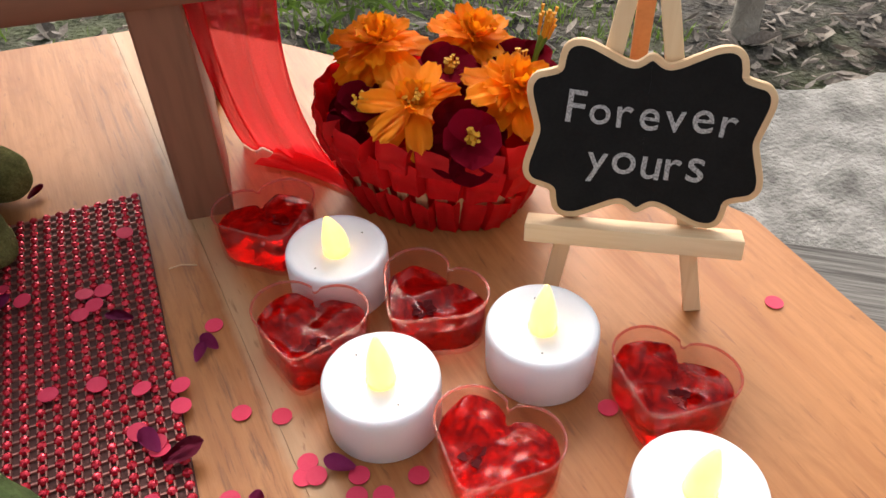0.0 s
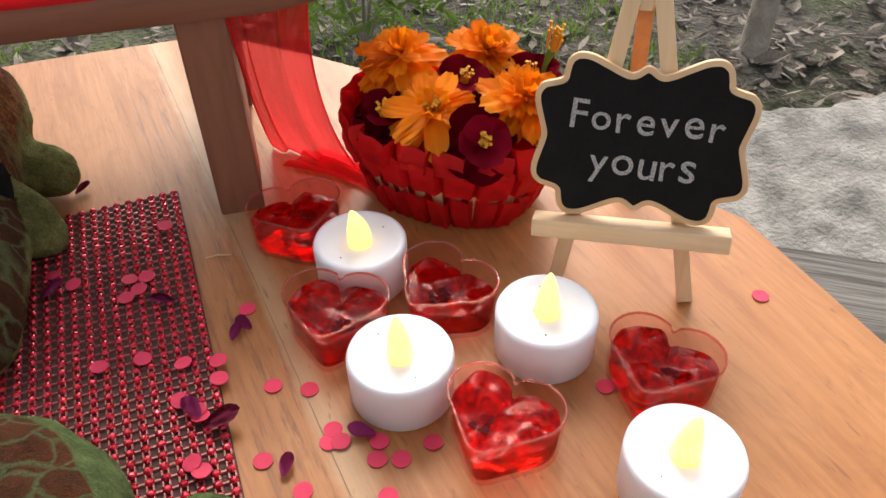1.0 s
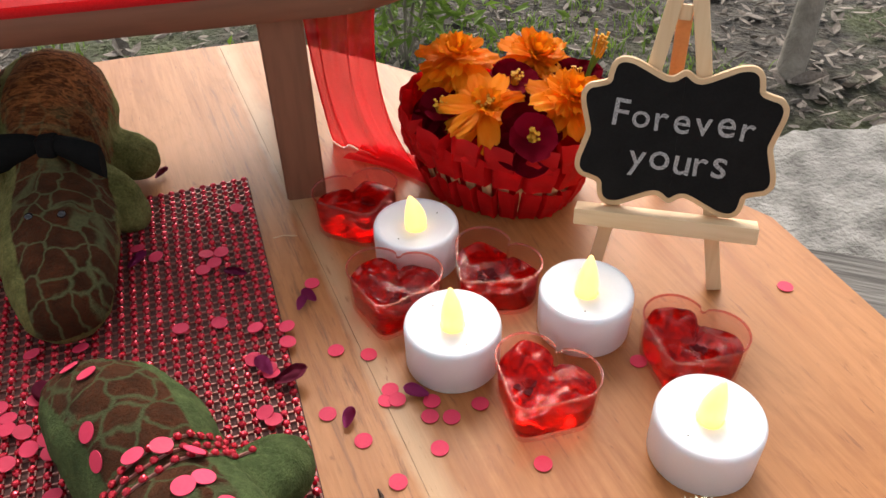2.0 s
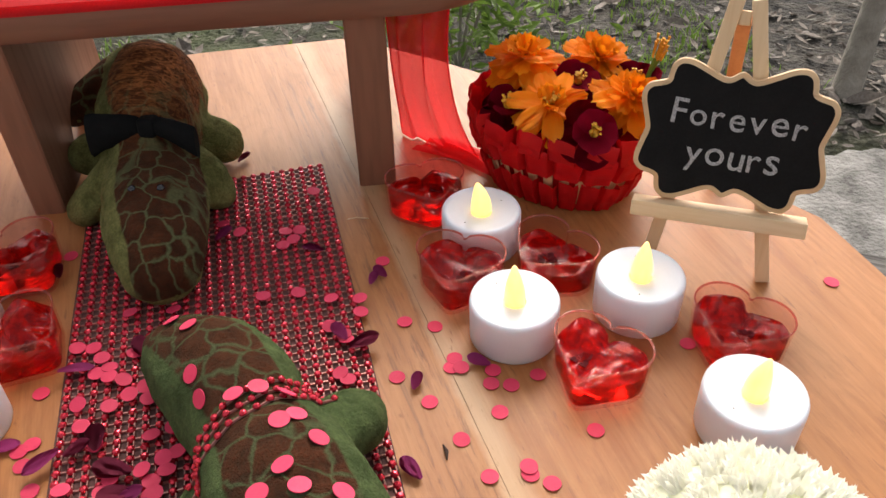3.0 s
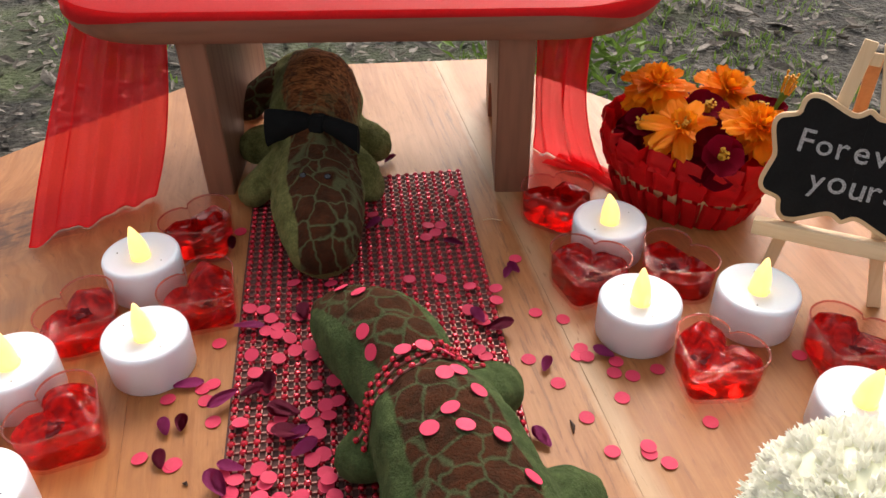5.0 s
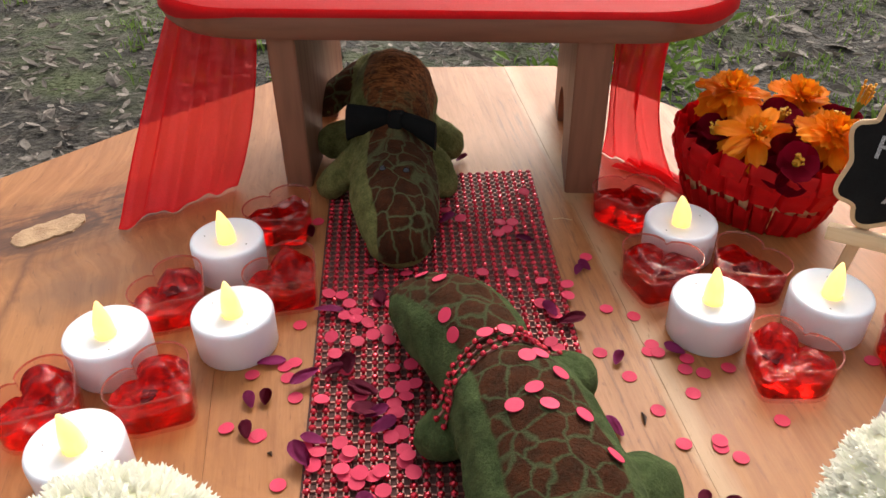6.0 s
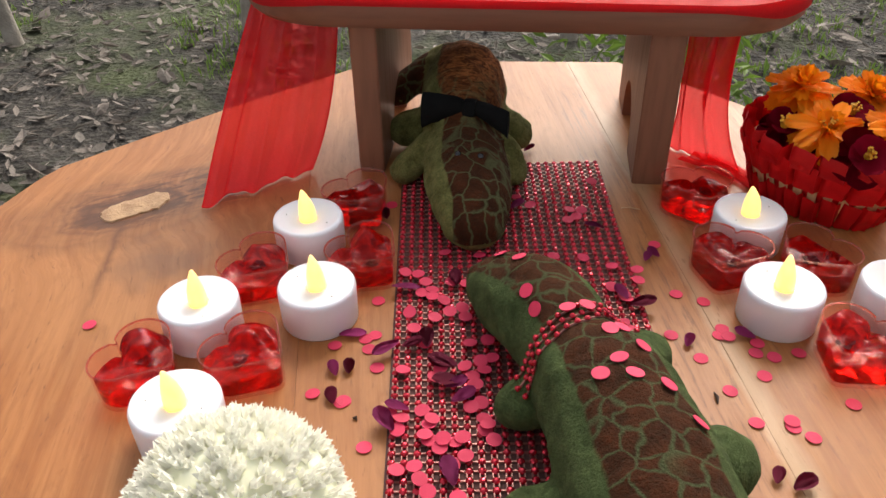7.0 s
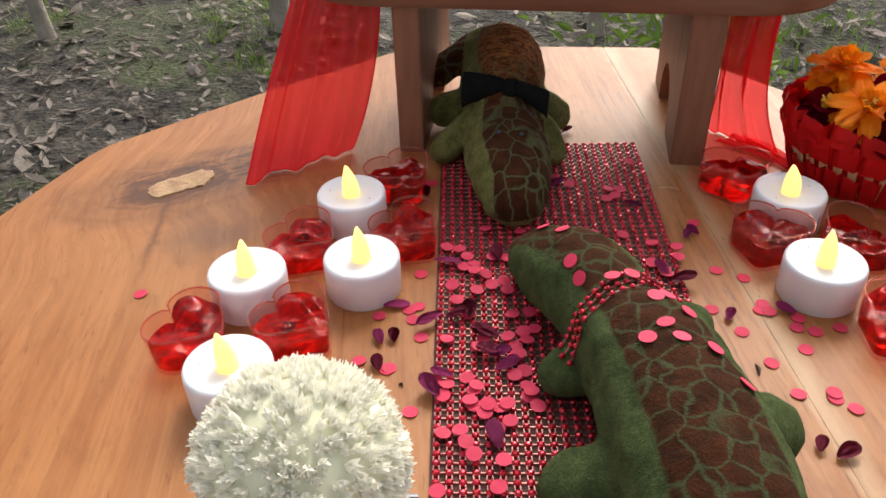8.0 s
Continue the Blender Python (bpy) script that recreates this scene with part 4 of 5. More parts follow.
def build_runner():
    runner = thing("table_runner", Matrix(), "glittering red rhinestone mesh ribbon runner on the table", "table runner")
    bm = bmesh.new()
    na, nw = 68, 22
    for z, flip in ((0.0004, False), (-0.0003, True)):
        vs = [[bm.verts.new(run_at(0.413 * i / na + 0.0008, 0.1265 * j / nw + 0.0006, z)) for j in range(nw + 1)] for i in range(na + 1)]
        for a, b in zip(vs, vs[1:]):
            for j in range(nw):
                bm.faces.new((a[j], a[j + 1], b[j + 1], b[j]))
    part("backing", bm, M_NET_BASE, runner, "dark mesh backing")
    # the metal net between the stones
    verts, faces = [], []

    def bar(p, q, w, h):
        d = (q - p).normalized()
        s = Vector((-d.y, d.x, 0)) * w
        up = Vector((0, 0, h))
        b = len(verts)
        verts.extend([p - s, q - s, q + s, p + s, p - s * 0.6 + up, q - s * 0.6 + up, q + s * 0.6 + up, p + s * 0.6 + up])
        faces.extend([(b + 4, b + 5, b + 6, b + 7), (b, b + 1, b + 5, b + 4), (b + 2, b + 3, b + 7, b + 6)])

    for i in range(ROWS_N):
        for j in range(COLS):
            a, w = (i + 0.5) * PITCH_A, (j + 0.5) * PITCH_W
            for side in (-0.0011, 0.0011):
                bar(run_at(a + 0.0012, w + side, 0.0006), run_at(a + PITCH_A - 0.0012, w + side, 0.0006), 0.0004, 0.0008)
            if j < COLS - 1:
                bar(run_at(a, w + 0.0016, 0.0006), run_at(a, w + PITCH_W - 0.0016, 0.0006), 0.0006, 0.0007)
    me = bpy.data.meshes.new("net")
    me.from_pydata(verts, [], faces)
    me.materials.append(M_NET)
    tagged(part("net", me, M_NET, runner, "dull bronze metal links"), kind="stuff")
    gem = gem_mesh()
    rng = random.Random(12)
    verts, faces = [], []
    for i in range(ROWS_N):
        for j in range(COLS):
            p = run_at((i + 0.5) * PITCH_A, (j + 0.5) * PITCH_W, 0.0006)
            m = Matrix.Translation(p) @ Euler((rng.gauss(0, 0.10), rng.gauss(0, 0.10), rng.uniform(0, 1))).to_matrix().to_4x4()
            if 38 <= i < 51 and j >= 1:
                ob = new("rhinestone", gem)
                ob.parent = runner
                ob.matrix_basis = m
            else:
                b = len(verts)
                verts += [m @ v.co for v in gem.vertices]
                faces += [tuple(b + k for k in f.vertices) for f in gem.polygons]
    me = bpy.data.meshes.new("rhinestones")
    me.from_pydata(verts, [], faces)
    me.materials.append(M_GEM)
    tagged(part("rhinestones", me, M_GEM, runner), kind="stuff")
    return gem


GEM = build_runner()


# ---- plush toys ----
def plush_toy(name, label, material, spine, blobs, limbs=(), voxel=0.0024, crest=None, wide=0.55, shift=0.0, tail=None):
    """One soft body: a spine of (x, y, z, across, up), blobs of (x, y, z, rx, ry, rz, yaw, pitch) and limbs from a shoulder to a paw."""
    bm = bmesh.new()
    fine = spline([s for s in spine], 4, False) + [Vector(spine[-1])]
    for k, s in enumerate(fine):
        a, b = fine[max(k - 1, 0)], fine[min(k + 1, len(fine) - 1)]
        yaw = math.atan2(b[1] - a[1], b[0] - a[0])
        m = Matrix.Translation((s[0], s[1], max(s[2], s[4] + 0.0005))) @ Matrix.Rotation(yaw, 4, "Z") @ Matrix.Diagonal((max(s[3] * 0.8, s[4]), s[3], s[4], 1))
        bmesh.ops.create_icosphere(bm, subdivisions=2, radius=1.02, matrix=m)
    for x, y, z, rx, ry, rz, yaw, pitch in blobs:
        m = Matrix.Translation((x, y, z)) @ Euler((0, radians(pitch), radians(yaw))).to_matrix().to_4x4() @ Matrix.Diagonal((rx, ry, rz, 1))
        bmesh.ops.create_icosphere(bm, subdivisions=2, radius=1.02, matrix=m)
    for p, q, r0, r1, thin in limbs:
        p, q = Vector(p), Vector(q)
        way = (q - p).normalized()
        for k in range(9):
            f = k / 8
            r = (r0 + (r1 - r0) * f) * (1 + 0.12 * math.sin(math.pi * f))
            m = Matrix.Translation(p.lerp(q, f)) @ way.to_track_quat("X", "Z").to_matrix().to_4x4() @ Matrix.Diagonal((r, r, r * thin, 1))
            bmesh.ops.create_icosphere(bm, subdivisions=2, radius=1.0, matrix=m)
    me = bpy.data.meshes.new("raw")
    bm.to_mesh(me)
    bm.free()
    raw = new("raw", me)
    md = raw.modifiers.new("join", "REMESH")
    md.mode, md.voxel_size, md.use_smooth_shade = "VOXEL", voxel, True
    sm = raw.modifiers.new("soften", "SMOOTH")
    sm.factor, sm.iterations = 0.5, 5
    bpy.context.view_layer.update()
    body = bpy.data.meshes.new_from_object(raw.evaluated_get(bpy.context.evaluated_depsgraph_get()))
    bpy.data.objects.remove(raw)
    body.name = name
    body.materials.clear()
    body.materials.append(material)
    # soft dents
    for v in body.vertices:
        n = noise.noise(v.co * 50) * 0.0016 + noise.noise(v.co * 130) * 0.0007 + noise.noise(v.co * 700) * 0.00022
        v.co += v.normal * n
        v.co.z = max(v.co.z, 0.0012)
    pts = np.array([list(s) for s in fine])
    co = np.empty(len(body.vertices) * 3, dtype=np.float32)
    body.vertices.foreach_get("co", co)
    co = co.reshape(-1, 3)
    d = np.linalg.norm(co[:, None, :2] - pts[None, :, :2], axis=2) / pts[None, :, 3]
    k = d.argmin(axis=1)
    rel = (co[:, 2] - pts[k, 2]) / pts[k, 4]
    tang = np.gradient(pts[:, :2], axis=0)
    tang /= np.linalg.norm(tang, axis=1)[:, None] + 1e-9
    off = co[:, :2] - pts[k, :2]
    lat = (tang[k, 0] * off[:, 1] - tang[k, 1] * off[:, 0]) / pts[k, 3]
    back = np.clip(0.5 + (wide - np.abs(lat - shift)) * 2.5, 0, 1) * (rel > -0.3) * (d.min(axis=1) < 1.06)
    if tail:
        back = np.where((co[:, 0] < tail[0]) & (co[:, 1] > tail[1]), 1.0, back)
    at = body.attributes.new("back", "FLOAT", "POINT")
    at.data.foreach_set("value", back.astype(np.float32))
    cr = np.zeros(len(co), dtype=np.float32)
    if crest:
        cr = np.exp(-(((co[:, 0] - crest[0]) / crest[2]) ** 2 + ((co[:, 1] - crest[1]) / crest[3]) ** 2)).astype(np.float32)
    at = body.attributes.new("crest", "FLOAT", "POINT")
    at.data.foreach_set("value", np.clip(cr * 1.4, 0, 1))
    for p in body.polygons:
        p.use_smooth = True
    ob = new(name, body)
    return tagged(ob, label, "plush toy", "plush toys")


TOY_A = plush_toy("plush_toy", "green and brown plush crocodile wearing a black bow", M_PLUSH,
                  [(-0.0750, 0.2620, 0.0140, 0.0185, 0.0135), (-0.0755, 0.2690, 0.0170, 0.0215, 0.0165), (-0.0780, 0.2830, 0.0195, 0.0238, 0.0190), (-0.0815, 0.2990, 0.0210, 0.0262, 0.0205), (-0.0835, 0.3160, 0.0215, 0.0255, 0.0210),
                   (-0.0870, 0.3380, 0.0250, 0.0215, 0.0230), (-0.0905, 0.3620, 0.0330, 0.0270, 0.0315), (-0.0915, 0.3920, 0.0335, 0.0280, 0.0330), (-0.0970, 0.4250, 0.0250, 0.0235, 0.0240)],
                  [(-0.0865, 0.2950, 0.0390, 0.0055, 0.0060, 0.0035, 0, 0), (-0.0735, 0.2965, 0.0390, 0.0055, 0.0060, 0.0035, 0, 0), (-0.0820, 0.2650, 0.0270, 0.0050, 0.0055, 0.0035, 0, 0), (-0.0680, 0.2660, 0.0270, 0.0050, 0.0055, 0.0035, 0, 0)],
                  [((-0.1050, 0.3330, 0.0280), (-0.1215, 0.3250, 0.0115), 0.0085, 0.0120, 0.75), ((-0.0640, 0.3370, 0.0260), (-0.0560, 0.3280, 0.0115), 0.0085, 0.0110, 0.75),
                   ((-0.1060, 0.3740, 0.0160), (-0.1300, 0.3700, 0.0135), 0.0130, 0.0125, 0.95), ((-0.0740, 0.3760, 0.0170), (-0.0565, 0.3720, 0.0140), 0.0130, 0.0130, 0.95),
                   ((-0.1080, 0.4200, 0.0470), (-0.1360, 0.3980, 0.0290), 0.0100, 0.0125, 0.60)],
                  crest=(-0.087, 0.378, 0.021, 0.030), wide=0.76, shift=-0.20, tail=(-0.1195, 0.386))
TOY_B = plush_toy("plush_toy", "green plush crocodile lying on the runner, confetti on its back", M_PLUSH_GREEN,
                  [(-0.0600, 0.2050, 0.0160, 0.0140, 0.0140), (-0.0530, 0.1970, 0.0200, 0.0180, 0.0190), (-0.0400, 0.1830, 0.0250, 0.0235, 0.0240), (-0.0300, 0.1670, 0.0260, 0.0235, 0.0250), (-0.0220, 0.1480, 0.0260, 0.0225, 0.0250), (-0.0120, 0.1240, 0.0300, 0.0270, 0.0290),
                   (-0.0030, 0.0950, 0.0310, 0.0305, 0.0300), (0.0050, 0.0600, 0.0310, 0.0310, 0.0300), (0.0110, 0.0150, 0.0260, 0.0280, 0.0260), (0.0160, -0.0250, 0.0150, 0.0160, 0.0140)],
                  [(-0.0660, 0.2080, 0.0175, 0.0080, 0.0100, 0.0100, 20, 0), (-0.0350, 0.1830, 0.0460, 0.0080, 0.0070, 0.0040, 0, 0)],
                  [((0.0020, 0.1500, 0.0260), (0.0105, 0.1660, 0.0150), 0.0115, 0.0125, 0.95), ((0.0220, 0.0980, 0.0240), (0.0355, 0.1080, 0.0145), 0.0130, 0.0150, 0.90),
                   ((-0.0260, 0.1370, 0.0200), (-0.0445, 0.1330, 0.0110), 0.0120, 0.0120, 0.85), ((-0.0220, 0.0740, 0.0200), (-0.0400, 0.0730, 0.0120), 0.0140, 0.0140, 0.85)],
                  wide=0.62, shift=0.0)

from mathutils.bvhtree import BVHTree


TREES = {ob.name: BVHTree.FromPolygons([v.co for v in ob.data.vertices], [tuple(p.vertices) for p in ob.data.polygons]) for ob in (TOY_A, TOY_B)}


def drop_on(toy, x, y):
    """Height and slope of a toy under a point."""
    tree = TREES[toy.name]
    hit, nor, _, _ = tree.ray_cast(Vector((x, y, 1)), Vector((0, 0, -1)))
    return hit, nor


def toy_eyes():
    for x in (-0.0862, -0.0732):
        bm = bmesh.new()
        bmesh.ops.create_uvsphere(bm, u_segments=14, v_segments=10, radius=0.0021, matrix=Matrix.Translation((0, 0, 0)))
        hit, nor = drop_on(TOY_A, x, 0.2925)
        ob = part("button_eye", bm, M_EYE)
        ob.matrix_basis = Matrix.Translation(hit + Vector((0, 0, -0.0010)))
        tagged(ob, "small glossy black button eye on the plush crocodile", "button", "toy eyes")


toy_eyes()


def bow_tie():
    bow = thing("bow_tie", pose(-0.083, 0.3345, 0.049, -12, 0, -8), "black felt bow tie on the plush crocodile", "bow tie")
    for sx in (-1, 1):
        bm = bmesh.new()
        rings = []
        for i in range(9):
            t = i / 8
            x = sx * (0.003 + (0.022 if sx > 0 else 0.025) * t)
            h = 0.004 + (0.0040 if sx > 0 else 0.0068) * t ** 0.8
            d = 0.0035 + 0.0025 * math.sin(math.pi * t)
            dip = -0.005 * t ** 2 + (-0.002 * t if sx > 0 else 0.002 * t)
            rings.append([Vector((x, d * math.cos(a) * (1 if abs(math.sin(a)) < 0.9 else 0.7) - 0.006 * t, dip + h * math.sin(a) * (1 + 0.06 * math.sin(5 * a + i)))) for a in [2 * math.pi * k / 14 for k in range(14)]])
        loft(bm, rings, cap=True)
        part("loop", bm, M_BLACK, bow)
    bm = bmesh.new()
    box(bm, (0.009, 0.010, 0.010), Matrix(), 0.0025, 3)
    part("middle_knot", bm, M_BLACK, bow)
    bm = bmesh.new()
    pts = [Vector((0.026 * math.cos(a), 0.002, -0.024 + 0.026 * math.sin(a))) for a in [radians(35 + 110 * k / 20) for k in range(21)]]
    tube(bm, pts, [0.0026] * 21, 8)
    part("collar", bm, M_BLACK, bow)


bow_tie()


def bead_collar():
    """Three rows of red stones laid over the neck."""
    root = thing("bead_collar", Matrix.Translation((-0.023, 0.147, 0.03)), "band of red rhinestones round the toy's neck", "necklace")
    base = Vector((-0.023, 0.147, 0.03))
    axis = Vector((0.011, -0.026, 0)).normalized()
    side = Vector((axis.y, -axis.x, 0))
    tree = TREES[TOY_B.name]
    lines = []
    for r in range(3):
        c = base + axis * (0.0052 * (r - 1)) + Vector((0, 0, -0.004))
        pts = []
        for k in range(20):
            a = radians(-8 + 196 * k / 19)
            d = side * math.cos(a) + Vector((0, 0, math.sin(a)))
            d = (d + axis * 0.22 * math.cos(a)).normalized()
            hit, nor, _, _ = tree.ray_cast(c + d * 0.09, -d)
            if hit and hit.z > 0.014 and (hit - c).length < 0.034:
                pts.append((hit, nor))
        lines.append(pts)
        for k, (hit, nor) in enumerate(pts):
            ob = new("rhinestone", GEM)
            ob.parent = root
            ob.matrix_basis = Matrix.Translation(hit + nor * 0.0006 - base) @ nor.to_track_quat("Z", "Y").to_matrix().to_4x4() @ Matrix.Diagonal((0.78, 0.78, 0.85, 1))
        bm = bmesh.new()
        tube(bm, [h + n_ * 0.0003 - base for h, n_ in pts], [0.0006] * len(pts), 5)
        part("wire", bm, M_NET, root)


bead_collar()


# ---- basket of flowers ----
BASKET = pose(0.1265, 0.3275, 0, 0, 0, -35) @ Matrix.Diagonal((0.95, 1.0, 1.0, 1))


def oval(hx, hy, a, power=2.6):
    c, s = math.cos(a), math.sin(a)
    k = (abs(c) ** power + abs(s) ** power) ** (-1 / power)
    return Vector((hx * k * c, hy * k * s, 0))


def ruffle(z_top, z_low, hx, hy, pleats, out, seed, lx, ly):
    """A band of ribbon folded into box pleats round the basket, from its top oval down to a smaller one."""
    rng = random.Random(seed)
    bm = bmesh.new()
    fold = ((0.0, 0.35), (0.05, 0.65), (0.13, 0.95), (0.30, 1.0), (0.50, 0.92), (0.70, 1.0), (0.86, 1.15), (0.94, 0.65))
    cols = []
    for k in range(pleats):
        lean, lift, puff = rng.uniform(-0.25, 0.25), rng.uniform(-0.0012, 0.0016), rng.uniform(0.8, 1.25)
        for ph, dr in fold:
            col = []
            for j in range(7):
                v = j / 6
                a = 2 * math.pi * (k + ph + lean * (1 - v) * dr * 0.6) / pleats
                p = oval(hx, hy, a).lerp(oval(lx, ly, a), v)
                o = Vector((p.x / hx ** 2, p.y / hy ** 2, 0)).normalized()
                belly = 0.30 + 0.70 * math.sin(math.pi * min(1.0, 0.12 + v * 0.86))
                tip = 0.35 * max(0.0, 1 - v * 3) + 0.45 * max(0.0, v * 4 - 3)
                p = p + o * (out * puff * dr * (belly + tip) + 0.0005)
                p.z = z_top * (1 - v) + z_low * v + (lift + 0.0022 * dr * (0.5 - ph)) * (1 - v) + 0.0008 * noise.noise((k * 3.1 + ph, v * 3, seed))
                col.append(p)
            cols.append(col)
    n = len(cols)
    vs = [[bm.verts.new(p) for p in q] for q in cols]
    for i in range(n):
        a, b = vs[i], vs[(i + 1) % n]
        for j in range(6):
            bm.faces.new((a[j], a[j + 1], b[j + 1], b[j]))
    bmesh.ops.solidify(bm, geom=bm.faces[:], thickness=0.0003)
    return bm


def build_basket():
    root = thing("basket", BASKET, "small splint basket trimmed with ruffled red satin ribbon", "basket")
    bm = bmesh.new()
    n = 48
    rings = []
    for z, s in ((0.0004, 0.70), (0.002, 0.76), (0.012, 0.86), (0.024, 0.95), (0.036, 1.02), (0.036, 0.97), (0.024, 0.90), (0.006, 0.74)):
        rings.append([oval(0.044 * s, 0.029 * s, 2 * math.pi * i / n) + Vector((0, 0, z)) for i in range(n)])
    loft(bm, rings, cap=True)
    part("liner", bm, M_SATIN, root, "red fabric liner")
    for i in range(30):
        a = 2 * math.pi * i / 30
        p, q = oval(0.0365, 0.0245, a), oval(0.0465, 0.0315, a)
        d = Vector((-math.sin(a) * 0.044, math.cos(a) * 0.029, 0)).normalized()
        bm = bmesh.new()
        rings = []
        for f in (0.0, 0.5, 1.0):
            c = p.lerp(q, f) + Vector((0, 0, 0.004 + 0.030 * f))
            o = Vector((c.x, c.y, 0)).normalized()
            rings.append([c - d * 0.0027, c + d * 0.0027, c + d * 0.0025 + o * 0.0009, c - d * 0.0025 + o * 0.0009])
        loft(bm, rings, cap=True)
        part("splint", bm, M_SPLINT, root)
    part("ruffle", ruffle(0.0178, 0.0008, 0.0395, 0.0262, 24, 0.0062, 5, 0.0345, 0.0225), M_SATIN, root, "gathered red satin ribbon ruffle", sharp=50)
    part("ruffle", ruffle(0.0400, 0.0225, 0.0455, 0.0305, 18, 0.0068, 7, 0.0415, 0.0280), M_SATIN, root, "gathered red satin ribbon ruffle", sharp=50)
    part("ruffle", ruffle(0.0490, 0.0350, 0.0440, 0.0290, 17, 0.0090, 9, 0.0445, 0.0295), M_SATIN, root, "gathered red satin ribbon ruffle", sharp=50)


build_basket()


def petal_mesh(name, ln, w, cup, frill, material, nu=4, nv=6, point=1.0):
    """A petal along +y from its base, its face up."""
    bm = bmesh.new()
    vs = []
    for j in range(nv + 1):
        v = j / nv
        half = w * (math.sin(math.pi * min(v * 0.62 + 0.06, 1)) ** 0.8) * (1 if v < 0.8 else 1 - point * (v - 0.8) * 2.2)
        row = []
        for i in range(nu + 1):
            u = 2 * i / nu - 1
            z = cup * ln * v * v * -1 + 0.18 * w * u * u + frill * w * math.sin(u * 6 + v * 4) * v
            y = ln * v * (1 - 0.10 * u * u * v) + (frill * 0.6 * w * math.cos(u * 9) if j == nv else 0)
            row.append(bm.verts.new((u * half, y, z)))
        vs.append(row)
    for a, b in zip(vs, vs[1:]):
        for i in range(nu):
            bm.faces.new((a[i], a[i + 1], b[i + 1], b[i]))
    bmesh.ops.solidify(bm, geom=bm.faces[:], thickness=0.00025)
    return finish(bm, material, name, True, 80)


def stamens(parent, centre, count, spread, height, rng, material=None):
    bm = bmesh.new()
    for _ in range(count):
        a, r = rng.uniform(0, 6.28), spread * rng.random() ** 0.5
        p = Vector(centre) + Vector((r * math.cos(a), r * math.sin(a), 0))
        q = p + Vector((0.4 * r * math.cos(a), 0.4 * r * math.sin(a), height * rng.uniform(0.6, 1.1)))
        tube(bm, [p, p.lerp(q, 0.8), q], [0.00035, 0.0004, 0.0008], 5)
    part("stamens", bm, material or M_STAMEN, parent, "yellow-orange stamens")


MARI = [petal_mesh("petal", 0.0195, 0.0046, 0.12, 0.20, M_ORANGE, 6, 6, 0.05), petal_mesh("petal", 0.0150, 0.0042, 0.04, 0.22, M_ORANGE, 6, 6, 0.05), petal_mesh("petal", 0.0098, 0.0040, -0.2, 0.28, M_ORANGE, 6, 5, 0.1)]
VELV = [petal_mesh("petal", 0.0200, 0.0105, 0.22, 0.05, M_VELVET, point=0.35), petal_mesh("petal", 0.0150, 0.0085, 0.0, 0.06, M_VELVET, point=0.35)]


def flower(name, at, tilt, yaw, layers, label, category, group, seed, size):
    rng = random.Random(seed)
    root = thing(name, Matrix.Translation(at) @ Euler((radians(tilt), 0, radians(yaw))).to_matrix().to_4x4(), label, category, group)
    for me, count, pitch, lift in layers:
        for k in range(count):
            ob = new("petal", me)
            ob.parent = root
            s = size * rng.uniform(0.88, 1.12)
            ob.matrix_basis = Matrix.Translation((0, 0, lift)) @ Matrix.Rotation(2 * math.pi * (k + rng.uniform(-0.2, 0.2)) / count + lift * 300, 4, "Z") @ Matrix.Rotation(radians(pitch + rng.uniform(-9, 9)), 4, "X") @ Matrix.Diagonal((s, s, s, 1))
    bm = bmesh.new()
    lathe(bm, [(0, -0.012), (0.0025, -0.011), (0.0035, -0.004), (0.0030, 0.0), (0, 0.001)], 8)
    part("calyx", bm, M_GRASS, root, "green calyx")
    return root, rng


def marigold(at, tilt, yaw, seed, size, open_centre):
    layers = [(MARI[0], 11, -10, 0.0), (MARI[0], 9, 4, 0.0018), (MARI[1], 9, 16, 0.0036)]
    if open_centre:
        layers = [(MARI[0], 10, -4, 0.0), (MARI[0], 7, 10, 0.0016), (MARI[2], 7, 34, 0.0028)]
    if not open_centre:
        layers += [(MARI[2], 7, 24, 0.0052), (MARI[2], 5, 50, 0.0060)]
    root, rng = flower("marigold", at, tilt, yaw, layers, "frilled bright orange marigold bloom in the basket", "flower", "marigolds", seed, size)
    if open_centre:
        stamens(root, (0, 0, 0.002), 14, 0.0030, 0.007, rng)


marigold((0.1085, 0.3462, 0.0610), 12, -20, 1, 1.05, False)
marigold((0.1150, 0.3110, 0.0545), 28, -15, 2, 1.02, True)
marigold((0.1500, 0.3530, 0.0535), 16, 30, 3, 1.00, False)
marigold((0.1530, 0.3070, 0.0560), 24, 30, 4, 1.02, False)


def velvet_flower(at, tilt, yaw, seed, size):
    root, rng = flower("velvet_flower", at, tilt, yaw, [(VELV[0], 6, -4, 0.0), (VELV[1], 5, 24, 0.0015)], "dark crimson velvety bloom with yellow stamens", "flower", "crimson flowers", seed, size)
    bm = bmesh.new()
    lathe(bm, [(0, 0), (0.0022, 0), (0.0020, 0.005), (0.0012, 0.0065), (0, 0.0065)], 8)
    part("disc", bm, M_STAMEN, root, "green-gold centre")
    stamens(root, (0, 0, 0.005), 13, 0.0024, 0.0045, rng)


